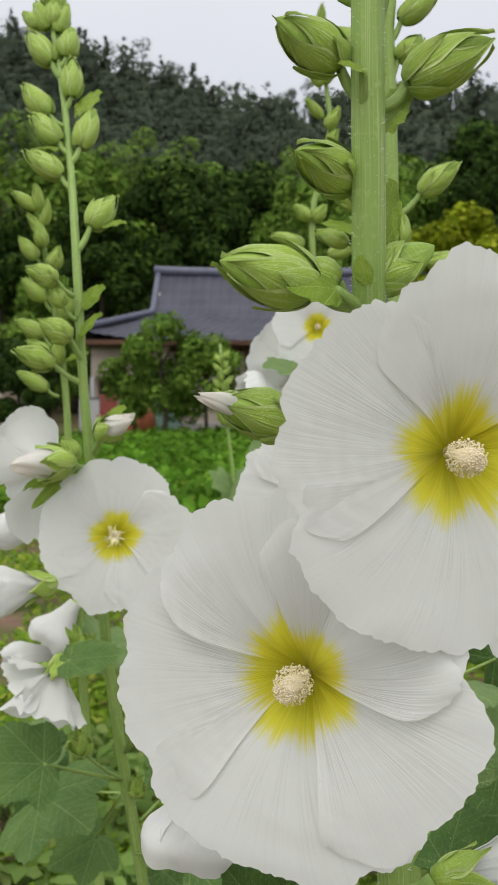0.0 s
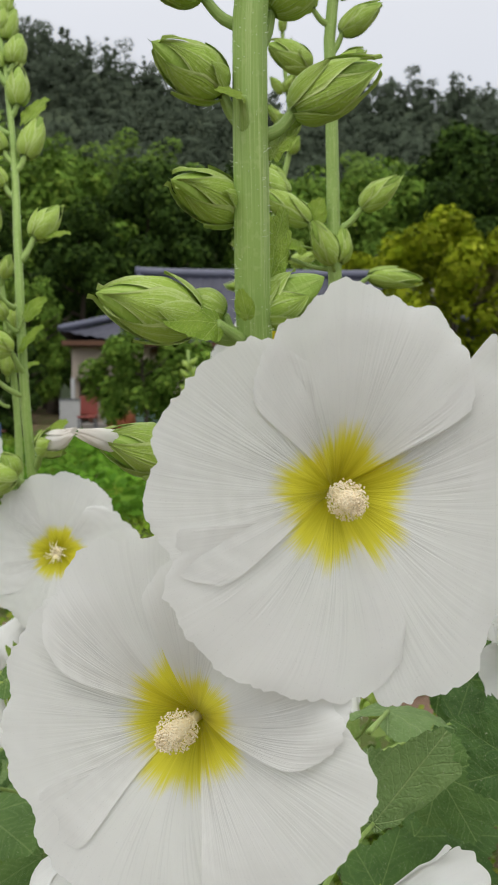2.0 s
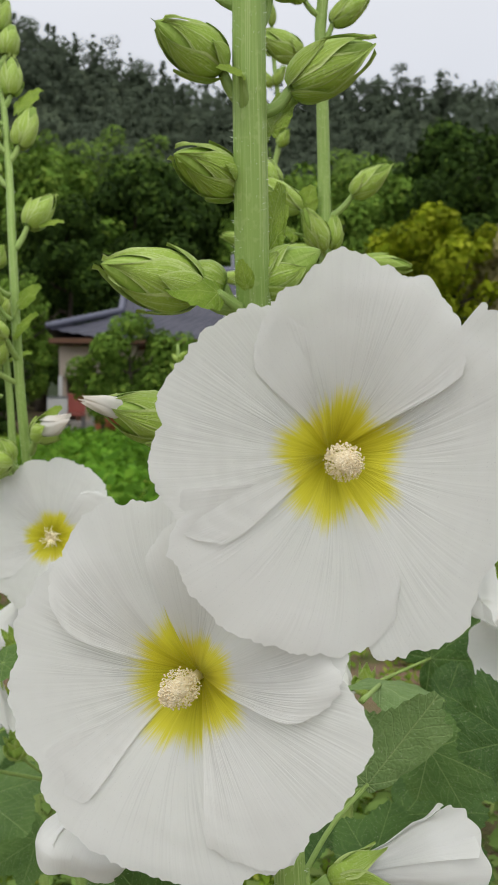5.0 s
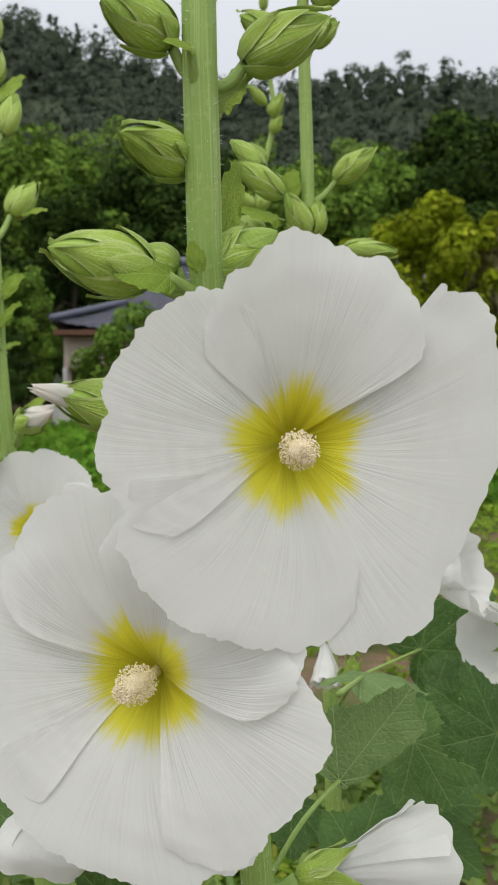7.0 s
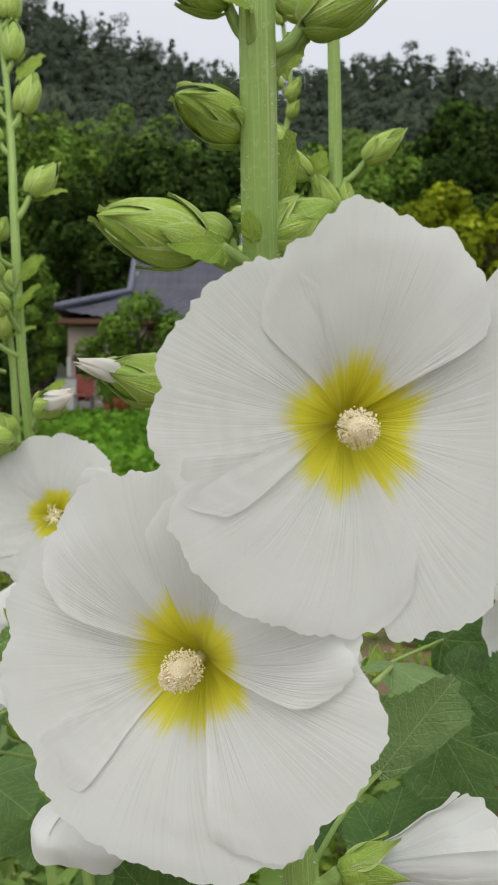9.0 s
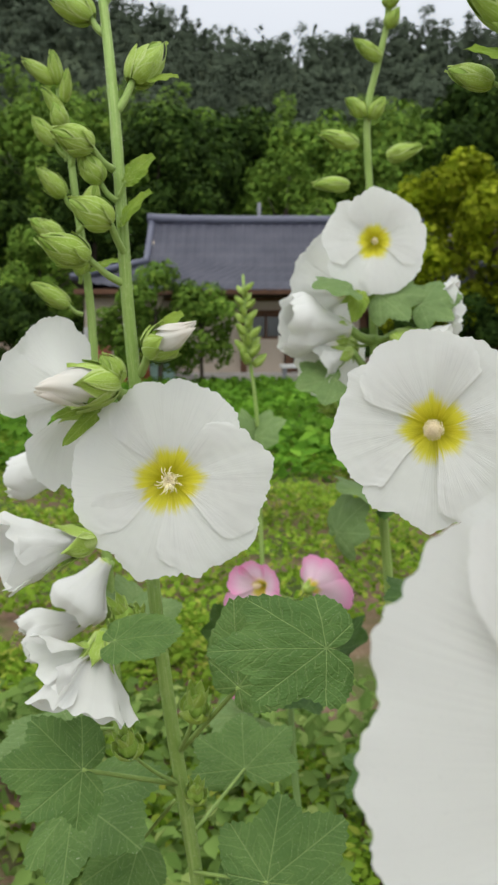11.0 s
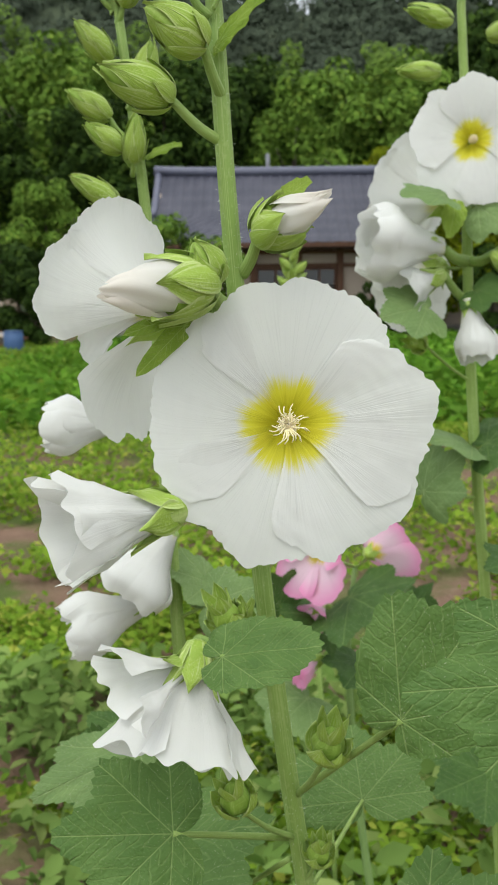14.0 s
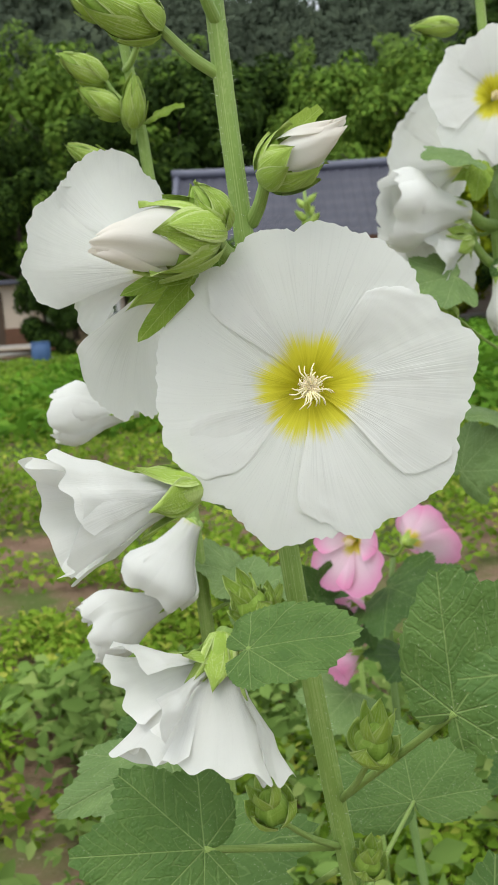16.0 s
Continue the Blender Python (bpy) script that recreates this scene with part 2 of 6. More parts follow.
M_FOL_DARK = foliage_material("dark_foliage", (0.019, 0.040, 0.007), (0.036, 0.070, 0.011), (0.066, 0.112, 0.017), 0.14)
M_FOL_MID = foliage_material("mid_foliage", (0.078, 0.150, 0.020), (0.138, 0.238, 0.034), (0.225, 0.33, 0.050), 0.2)
M_FOL_YELLOW = foliage_material("yellow_green_foliage", (0.17, 0.23, 0.010), (0.28, 0.34, 0.016), (0.40, 0.44, 0.035))
# greyed, nearly even greens: the haze of distance is put into the colour
M_FOL_HAZE = foliage_material("hazed_far_foliage", (0.072, 0.094, 0.062), (0.078, 0.102, 0.066), (0.088, 0.114, 0.072), 0.15)
M_FOL_SLOPE = foliage_material("slope_foliage", (0.092, 0.158, 0.028), (0.125, 0.205, 0.035), (0.17, 0.26, 0.046), 0.2)
M_BLOSSOM = foliage_material("cream_blossom", (0.42, 0.36, 0.16), (0.5, 0.45, 0.24), (0.30, 0.32, 0.10))
M_WEED = foliage_material("weed_leaves", (0.145, 0.265, 0.022), (0.25, 0.39, 0.038), (0.43, 0.47, 0.080))
M_WEED_PALE = foliage_material("pale_weed_leaves", (0.15, 0.25, 0.055), (0.225, 0.345, 0.085), (0.34, 0.43, 0.13))
M_GRASS = foliage_material("meadow_grass", (0.13, 0.24, 0.024), (0.20, 0.33, 0.036), (0.30, 0.40, 0.06))
M_CROP = foliage_material("crop_leaves", (0.075, 0.185, 0.015), (0.135, 0.29, 0.026), (0.20, 0.37, 0.04))

k = Mat("bark", 0.9, 0.1)
k.color(k.mix(k.noise(6.0, 5.0), (0.05, 0.04, 0.03), (0.13, 0.11, 0.085)))
k.bump(k.noise(14.0, 5.0), 0.03)
M_BARK = k.m

k = Mat("field_soil", 0.95, 0.1)
ob_c = k.n("ShaderNodeTexCoord").outputs["Object"]
soil = k.mix(k.noise(9.0, 6.0, ob_c), (0.13, 0.080, 0.056), (0.26, 0.17, 0.12))
soil = k.mix(k.step(k.noise(1.7, 4.0, ob_c), 0.42, 0.62), soil, (0.085, 0.115, 0.030))
soil = k.mix(k.math("MULTIPLY", k.step(k.noise(60.0, 3.0, ob_c), 0.62, 0.7), 0.5), soil, (0.32, 0.26, 0.2))
k.color(soil)
k.bump(k.math("ADD", k.noise(40.0, 5.0, ob_c), k.noise(7.0, 3.0, ob_c)), 0.02)
M_SOIL = k.m

k = Mat("hill_floor", 0.95, 0.1)
k.color(k.mix(k.noise(0.4, 5.0), (0.060, 0.078, 0.048), (0.088, 0.110, 0.064)))
M_HILL = k.m

k = Mat("roof_metal", 0.55, 0.35)
ob_c = k.n("ShaderNodeTexCoord").outputs["Object"]
k.color(k.mix(k.step(k.noise(1.3, 5.0, ob_c), 0.3, 0.75), (0.046, 0.047, 0.068), (0.070, 0.070, 0.094)))
k.bump(k.noise(5.0, 3.0, ob_c), 0.01, 0.4)
M_ROOF = k.m
k = Mat("roof_cap", 0.5, 0.5)
k.color(k.mix(k.noise(3.0), (0.075, 0.08, 0.12), (0.12, 0.125, 0.175)))
M_CAP = k.m
k = Mat("plaster", 0.85, 0.2)
k.color(k.mix(k.noise(1.1, 5.0), (0.40, 0.33, 0.26), (0.55, 0.47, 0.39)))
k.bump(k.noise(30.0, 4.0), 0.004)
M_PLASTER = k.m
k = Mat("old_timber", 0.7, 0.3)
k.color(k.mix(k.noise(4.0, 4.0), (0.07, 0.032, 0.018), (0.17, 0.085, 0.05)))
k.bump(k.noise(25.0, 3.0), 0.004)
M_TIMBER = k.m
k = Mat("soffit_wood", 0.8, 0.2)
k.color(k.mix(k.noise(3.0, 4.0), (0.05, 0.035, 0.026), (0.10, 0.07, 0.05)))
M_SOFFIT = k.m
k = Mat("concrete", 0.9, 0.2)
k.color(k.mix(k.noise(2.0, 6.0), (0.27, 0.25, 0.23), (0.45, 0.43, 0.41)))
k.bump(k.noise(30.0, 4.0), 0.004)
M_CONCRETE = k.m
k = Mat("window_glass", 0.08, 0.6)
k.color((0.035, 0.045, 0.05))
M_GLASS = k.m


def painted(name, a, rough=0.5):
    k = Mat(name, rough, 0.4)
    k.color(k.mix(k.noise(5.0, 5.0), a, tuple(c * 0.72 for c in a)))
    k.bump(k.noise(40.0, 2.0), 0.001)
    return k.m


M_WHITE = painted("white_paint", (0.68, 0.68, 0.68))
M_RED = painted("red_plastic", (0.40, 0.11, 0.09))
M_ORANGE = painted("orange_clay", (0.52, 0.17, 0.08))
M_CYAN = painted("pale_cyan_paint", (0.36, 0.55, 0.50))
M_BLUE = painted("blue_plastic", (0.05, 0.11, 0.25))
M_GREY = painted("grey_metal", (0.20, 0.21, 0.23))

# ---- mesh helpers ----
WORLD = {}


def mesh_of(name, verts, faces, mats, uv=None, smooth=True, face_mats=None):
    me = bpy.data.meshes.new(name)
    me.from_pydata([tuple(map(float, v)) for v in verts], [], [tuple(map(int, f)) for f in faces])
    for m in (mats if isinstance(mats, (list, tuple)) else [mats]):
        me.materials.append(m)
    if uv is not None:
        lay = me.uv_layers.new(name="UVMap")
        idx = np.empty(len(me.loops), dtype=np.int64)
        me.loops.foreach_get("vertex_index", idx)
        lay.data.foreach_set("uv", np.asarray(uv, dtype=np.float32)[idx].ravel())
    if smooth:
        me.polygons.foreach_set("use_smooth", np.ones(len(me.polygons), dtype=bool))
    if face_mats is not None:
        me.polygons.foreach_set("material_index", np.asarray(face_mats, dtype=np.int32))
    me.update()
    return me


def place(ob, m, parent=None):
    """Set ob at the world pose m, under parent."""
    WORLD[ob.name] = m.copy()
    if parent is not None:
        ob.parent = parent
        ob.matrix_parent_inverse = WORLD[parent.name].inverted() @ m
    else:
        ob.matrix_basis = m
    return ob


def part(name, me, parent, m=None, label=""):
    ob = new(name, me)
    place(ob, m if m is not None else WORLD[parent.name], parent)
    if label:
        ob["label"] = label
    return ob


def thing(name, at=(0, 0, 0), label="", category="", group="", kind="", me=None, m=None):
    ob = new(name, me)
    place(ob, m if m is not None else Matrix.Translation(at))
    return tagged(ob, label, category, group, kind)


def boxes_mesh(name, boxes, mat, bevel=0.0):
    """Boxes given by (x0, y0, z0, x1, y1, z1), joined in one mesh, edges bevelled."""
    bm = bmesh.new()
    for x0, y0, z0, x1, y1, z1 in boxes:
        r = bmesh.ops.create_cube(bm, size=1.0)
        bmesh.ops.scale(bm, vec=(x1 - x0, y1 - y0, z1 - z0), verts=r["verts"])
        bmesh.ops.translate(bm, vec=((x0 + x1) / 2, (y0 + y1) / 2, (z0 + z1) / 2), verts=r["verts"])
    if bevel:
        bmesh.ops.bevel(bm, geom=list(bm.edges), offset=bevel, segments=2, affect="EDGES", profile=0.6)
    me = bpy.data.meshes.new(name)
    bm.to_mesh(me)
    bm.free()
    me.materials.append(mat)
    return me


def tube_mesh(name, pts, radii, mat, sides=12, ribs=0, rib=0.0, cap=True):
    """A tube along a line of points; uv: u along, v round."""
    pts = [Vector(p) for p in pts]
    verts, uv, faces = [], [], []
    t0 = (pts[1] - pts[0]).normalized()
    x = t0.orthogonal().normalized()
    run = 0.0
    for i, p in enumerate(pts):
        t = (pts[min(i + 1, len(pts) - 1)] - pts[max(i - 1, 0)]).normalized()
        x = (x - t * x.dot(t)).normalized()
        y = t.cross(x)
        if i:
            run += (p - pts[i - 1]).length
        for j in range(sides):
            a = 2 * math.pi * j / sides
            r = radii[i] * (1 + rib * math.cos(ribs * a))
            verts.append(p + x * (r * math.cos(a)) + y * (r * math.sin(a)))
            uv.append((run * 12, abs(2 * j / sides - 1)))
    n = len(pts)
    for i in range(n - 1):
        for j in range(sides):
            k2 = (j + 1) % sides
            faces.append((i * sides + j, i * sides + k2, (i + 1) * sides + k2, (i + 1) * sides + j))
    if cap:
        faces.append(tuple(range(sides - 1, -1, -1)))
        faces.append(tuple(range((n - 1) * sides, n * sides)))
    return mesh_of(name, verts, faces, mat, uv)


def curve_points(ctrl, n):
    """n points, evenly spaced, on a smooth line through the control points."""
    c = [Vector(p) for p in ctrl]
    h = [max((b - a).length, 1e-6) for a, b in zip(c, c[1:])]
    d = [(b - a) / q for a, b, q in zip(c, c[1:], h)]
    tan = [d[0]] + [(d[i] * h[i + 1] + d[i + 1] * h[i]) / (h[i] + h[i + 1]) for i in range(len(d) - 1)] + [d[-1]]
    total, out = sum(h), []
    for i in range(n):
        s, k = total * i / (n - 1), 0
        while k < len(h) - 1 and s > h[k]:
            s -= h[k]
            k += 1
        t = min(s / h[k], 1.0)
        a, b, m0, m1 = c[k], c[k + 1], tan[k] * h[k], tan[k + 1] * h[k]
        out.append(a * (2 * t ** 3 - 3 * t * t + 1) + m0 * (t ** 3 - 2 * t * t + t) + b * (3 * t * t - 2 * t ** 3) + m1 * (t ** 3 - t * t))
    return out


def aim(at, axis, up=(0, 0, 1), size=(1, 1, 1), spin=0.0):
    """A pose whose z axis points along axis, with y as near to up as it goes."""
    z = Vector(axis).normalized()
    x = Vector(up).cross(z)
    if x.length < 1e-4:
        x = Vector((1, 0, 0))
    x.normalize()
    y = z.cross(x)
    r = Matrix((x, y, z)).transposed().to_4x4()
    return Matrix.Translation(at) @ r @ Matrix.Rotation(radians(spin), 4, "Z") @ Matrix.Diagonal((*size, 1))


def leaf_cards(name, centres, normals, sizes, mat, rng, fold=0.25, slim=0.6, far=False):
    """Many small pointed leaves, each a folded pair of quads (far off, one bent quad), in one mesh."""
    n = len(centres)
    nrm = normals / np.maximum(np.linalg.norm(normals, axis=1, keepdims=True), 1e-9)
    ref = rng.normal(size=(n, 3))
    t = np.cross(nrm, ref)
    t /= np.maximum(np.linalg.norm(t, axis=1, keepdims=True), 1e-9)
    b = np.cross(nrm, t)
    s = sizes[:, None]
    droop = nrm * s * fold
    if far:
        v = np.stack([centres - t * s, centres + b * s * slim + droop, centres + t * s, centres - b * s * slim + droop], axis=1)
    else:
        v = np.empty((n, 6, 3))
        v[:, 0] = centres - t * s
        v[:, 1] = centres - t * s * 0.25 + b * s * slim + droop
        v[:, 2] = centres + t * s * 0.45 + b * s * slim * 0.7 + droop * 0.8
        v[:, 3] = centres + t * s - droop * 0.5
        v[:, 4] = centres + t * s * 0.45 - b * s * slim * 0.7 + droop * 0.8
        v[:, 5] = centres - t * s * 0.25 - b * s * slim + droop
    base = (np.arange(n) * v.shape[1])[:, None]
    quads = base + np.array([[0, 1, 2, 3]])
    if not far:
        quads = np.concatenate([quads, base + np.array([[0, 3, 4, 5]])], axis=1).reshape(-1, 4)
    me = bpy.data.meshes.new(name)
    me.vertices.add(v.shape[0] * v.shape[1])
    me.vertices.foreach_set("co", v.astype(np.float32).ravel())
    me.loops.add(len(quads) * 4)
    me.loops.foreach_set("vertex_index", quads.astype(np.int32).ravel())
    me.polygons.add(len(quads))
    me.polygons.foreach_set("loop_start", np.arange(0, len(quads) * 4, 4, dtype=np.int32))
    me.materials.append(mat)
    me.update(calc_edges=True)
    me.validate()
    return me


# ---- ground ----
def ground_height(x, y):
    h = 0.03 * noise.noise((x * 0.8, y * 0.8, 0)) + 0.012 * noise.noise((x * 4, y * 4, 3))
    return h


def make_ground():
    xs = np.concatenate([[-3000, -600, -150, -60], np.linspace(-20, -3, 18), np.linspace(-2.8, 2.8, 57), np.linspace(3, 20, 18), [60, 150, 600, 3000]])
    ys = np.concatenate([[-3000, -600, -100, -20, -6], np.linspace(-3, 8, 111), np.linspace(8.5, 30, 44), [40, 70, 150, 600, 3000]])
    verts = [(x, y, ground_height(x, y) if abs(x) < 25 and -7 < y < 35 else 0.0) for y in ys for x in xs]
    w = len(xs)
    faces = [(j * w + i, j * w + i + 1, (j + 1) * w + i + 1, (j + 1) * w + i) for j in range(len(ys) - 1) for i in range(w - 1)]
    return thing("ground", me=mesh_of("ground", verts, faces, M_SOIL), label="brown garden soil partly covered with low weeds", category="ground", kind="structure")


ground = make_ground()


# ---- hill with its far woods ----
def hill_height(x, y):
    side = 1 / (1 + math.exp((x + 9) / 8.0))
    rise = max(0.0, y - 52) / 68.0
    top = 29.6 + 10.5 * side + 3.2 / (1 + math.exp((16 - x) / 4.0)) + 3.0 * noise.noise((x * 0.03, y * 0.03, 5))
    return -1.0 + top * min(rise, 1.08) ** 1.2


def make_hill():
    xs, ys = np.linspace(-160, 160, 81), np.linspace(52, 150, 50)
    verts = [(x, y, hill_height(x, y)) for y in ys for x in xs]
    w = len(xs)
    faces = [(j * w + i, j * w + i + 1, (j + 1) * w + i + 1, (j + 1) * w + i) for j in range(len(ys) - 1) for i in range(w - 1)]
    return thing("hillside", me=mesh_of("hillside", verts, faces, M_HILL), label="dark steep hillside under dense woods", category="hill", kind="structure")


make_hill()


def crown_points(rng, lobes, height, width, count, cone=0.0, lump=1.0):
    """Points and outward normals on an uneven crown of many lobes; foot at z 0."""
    cen, rad = [], []
    for i in range(lobes):
        f = rng.uniform(0.0, 1.0)
        spread = width * (1 - cone * f) * math.sin(math.pi * min(0.95, 0.16 + 0.74 * f)) ** 0.7
        a, q = rng.uniform(0, 2 * math.pi), math.sqrt(rng.uniform(0.05, 1.0))
        cen.append((spread * 0.72 * q * math.cos(a), spread * 0.72 * q * math.sin(a), height * (0.12 + 0.80 * f)))
        rad.append(rng.uniform(0.16, 0.34) * lump * width * (1 - 0.5 * cone * f))
    cen, rad = np.array(cen), np.array(rad)
    pick = rng.choice(lobes, size=count, p=rad ** 2 / (rad ** 2).sum())
    d = rng.normal(size=(count, 3))
    d[:, 2] = d[:, 2] * 0.8 + 0.25
    d /= np.linalg.norm(d, axis=1, keepdims=True)
    r = rad[pick] * rng.uniform(0.72, 1.10, count)
    p = cen[pick] + d * r[:, None]
    return p, d + np.array([0, 0, 0.15]) + rng.normal(scale=0.30, size=(count, 3))


def woods(name, seed, count, y0, y1, power, h0, h1, conifers, cards, size0, size1, mat):
    rng = np.random.default_rng(seed)
    P, N, S = [], [], []
    for i in range(count):
        y = y0 + (y1 - y0) * rng.uniform() ** power
        x = rng.uniform(-0.33, 0.33) * y
        h = rng.uniform(h0, h1)
        kind = rng.uniform() < conifers
        p, n = crown_points(rng, 12, h, h * (0.20 if kind else 0.40), cards, 0.85 if kind else 0.1)
        n = n * 0.5 + np.array([0, -0.55, 0.5])
        p = p + np.array([x, y, hill_height(x, y) - 0.6])
        P.append(p), N.append(n), S.append(rng.uniform(size0, size1, len(p)))
    return leaf_cards(name, np.concatenate(P), np.concatenate(N), np.concatenate(S), mat, rng, far=True)


thing("far_woods", me=woods("far_woods", 11, 980, 80, 134, 0.6, 3.2, 6.4, 0.55, 230, 0.18, 0.29, M_FOL_HAZE), label="dense conifer and broadleaf woods on the upper hillside, greyed for haze", category="woods", kind="stuff")
thing("slope_woods", me=woods("slope_woods", 12, 160, 56, 86, 0.8, 6.0, 10.5, 0.1, 950, 0.17, 0.30, M_FOL_SLOPE), label="bright green broadleaf woods on the lower slope", category="woods", kind="stuff")


# ---- trees behind and beside the house ----
def tree_meshes(seed, height, width, count, leaf, mat, lobes=26, clear=0.16, cone=0.0, lump=1.0):
    rng = np.random.default_rng(seed)
    crown_h = height * (1 - clear)
    p, n = crown_points(rng, lobes, crown_h, width, count, cone, lump)
    p[:, 2] += height * clear
    crown = leaf_cards("crown", p, n, rng.uniform(0.6, 1.3, len(p)) * leaf, mat, rng, far=True, slim=0.7)
    pts = curve_points([(0, 0, -0.15), (0.02 * height, 0.01 * height, height * 0.3), (-0.02 * height, 0.02 * height, height * 0.6), (0.01, 0, height * 0.86)], 10)
    trunk = tube_mesh("trunk", pts, np.linspace(0.024 * height, 0.004 * height, 10), M_BARK, 10)
    limbs = []
    for i in range(6):
        z = height * rng.uniform(0.22, 0.65)
        a = rng.uniform(0, 2 * math.pi)
        tip = (width * 0.75 * math.cos(a), width * 0.75 * math.sin(a), z + height * rng.uniform(0.08, 0.22))
        mid = (tip[0] * 0.5, tip[1] * 0.5, z + (tip[2] - z) * 0.35)
        limbs.append(tube_mesh("limb", curve_points([(0, 0, z), mid, tip], 6), np.linspace(0.009 * height, 0.002 * height, 6), M_BARK, 7))
    return crown, trunk, limbs


def make_tree(meshes, label, category="tree", group=""):
    crown, trunk, limbs = meshes
    t = thing("tree", label=label, category=category, group=group)
    part("trunk", trunk, t)
    for lm in limbs:
        part("limb", lm, t)
    part("crown", crown, t)
    return t


def plant_tree(proto, x, y, z, turn, size):
    c = copy_thing(proto, Matrix.Translation((x, y, z)) @ Matrix.Rotation(radians(turn), 4, "Z"))
    c.scale = (size, size, size)
    return c


dark_tree = make_tree(tree_meshes(3, 11.0, 4.2, 11500, 0.152, M_FOL_DARK, 60, 0.08, 0.0, 0.76), "tall dark green broadleaf tree at the wood's edge", group="trees at the wood's edge")
mid_tree = make_tree(tree_meshes(5, 11.0, 4.4, 11500, 0.152, M_FOL_MID, 66, 0.08, 0.0, 0.74), "tall leafy green tree with a broad crown", group="trees at the wood's edge")
bright_tree = make_tree(tree_meshes(8, 6.0, 2.9, 12000, 0.098, M_FOL_YELLOW, 80, 0.08, 0.0, 0.58), "yellow-green leafy tree beside the house", group="trees beside the house")
dark_tree.matrix_basis = pose(-0.5, 47, 0.4, 0, 0, 20)
mid_tree.matrix_basis = pose(-7.3, 40, 0.2, 0, 0, 0)
bright_tree.matrix_basis = Matrix.Translation((5.3, 22.8, 0)) @ Matrix.Diagonal((0.93, 0.93, 0.90, 1))
for x, y, turn, size in ((-3.6, 44, 80, 1.0), (10.8, 46, 30, 1.2), (14.5, 45, 310, 1.15), (0.8, 53, 200, 1.15), (-5.6, 36, 260, 0.7),
                         (9.2, 38, 250, 0.85), (13.2, 40, 70, 0.95), (-1.9, 39, 170, 0.8), (-8.5, 33, 300, 0.62), (12.5, 52, 15, 1.2)):
    plant_tree(dark_tree, x, y, 0.1, turn, size)
for x, y, turn, size in ((6.6, 44, 200, 1.0), (1.9, 41, 20, 0.8), (8.0, 52, 15, 1.2), (3.2, 46, 140, 1.02), (5.0, 39, 110, 0.80), (-11.5, 41, 60, 1.05), (-3.5, 52, 120, 1.2), (4.6, 54, 10, 1.2), (11.8, 55, 200, 1.3), (-9.4, 50, 240, 1.2), (-15, 46, 40, 1.2), (17.5, 52, 90, 1.2), (-6.3, 30.5, 150, 0.42)):
    plant_tree(mid_tree, x, y, 0.1, turn, size)
for x, y, turn, size in ((4.5, 33.0, 130, 0.95), (7.6, 24.2, 250, 0.85), (9.3, 23.5, 40, 0.75), (3.65, 22.9, 200, 0.42)):
    plant_tree(bright_tree, x, y, 0, turn, size)
blossom_tree = make_tree(tree_meshes(15, 6.6, 1.5, 2600, 0.10, M_BLOSSOM, 16, 0.3), "tree with pale cream blossom sprays in its crown")
blossom_tree.matrix_basis = Matrix.Translation((6.35, 22.2, 0)) @ Matrix.Diagonal((0.72, 0.72, 0.80, 1))
persimmon = make_tree(tree_meshes(21, 2.65, 1.25, 4200, 0.062, M_FOL_MID, 22, 0.16), "small leafy fruit tree in front of the house")
persimmon.matrix_basis = pose(-1.9, 21.5, 0)
for x, y, turn, size in ((-0.95, 22.0, 100, 0.86), (-2.6, 22.2, 200, 0.80)):
    plant_tree(persimmon, x, y, 0, turn, size)
shrub = make_tree(tree_meshes(23, 2.2, 1.0, 4200, 0.062, M_FOL_DARK, 18, 0.04), "dark green rounded shrub beside the house", "shrub")
shrub.matrix_basis = pose(-5.0, 22.3, 0)
for x, y, turn, size in ((-5.5, 23.2, 70, 1.05), (-4.55, 21.2, 40, 0.62), (2.75, 22.3, 140, 0.62), (3.7, 21.9, 10, 0.75), (5.0, 21.8, 60, 0.95), (6.2, 21.7, 160, 1.0), (7.4, 22.0, 20, 1.0), (-7.9, 21.5, 10, 0.7)):
    plant_tree(shrub, x, y, 0, turn, size)


# ---- house ----
RIDGE_L, RIDGE_R = -2.5, 5.6
EAVE_F, EAVE_B, EAVE_Z, RIDGE_Y, RIDGE_Z = 24.0, 30.0, 2.28, 27.0, 4.22


def roof_front(x, y):
    """Height of the front slope, sagging a little, with corners turned up."""
    f = (y - EAVE_F) / (RIDGE_Y - EAVE_F)
    z = EAVE_Z + (RIDGE_Z - EAVE_Z) * (0.80 * f + 0.20 * f * f)
    for corner in (-4.2, 7.3):
        d = abs(x - corner)
        if d < 2.4:
            z += 0.26 * (1 - d / 2.4) ** 2 * (1 - f) ** 2
    return z


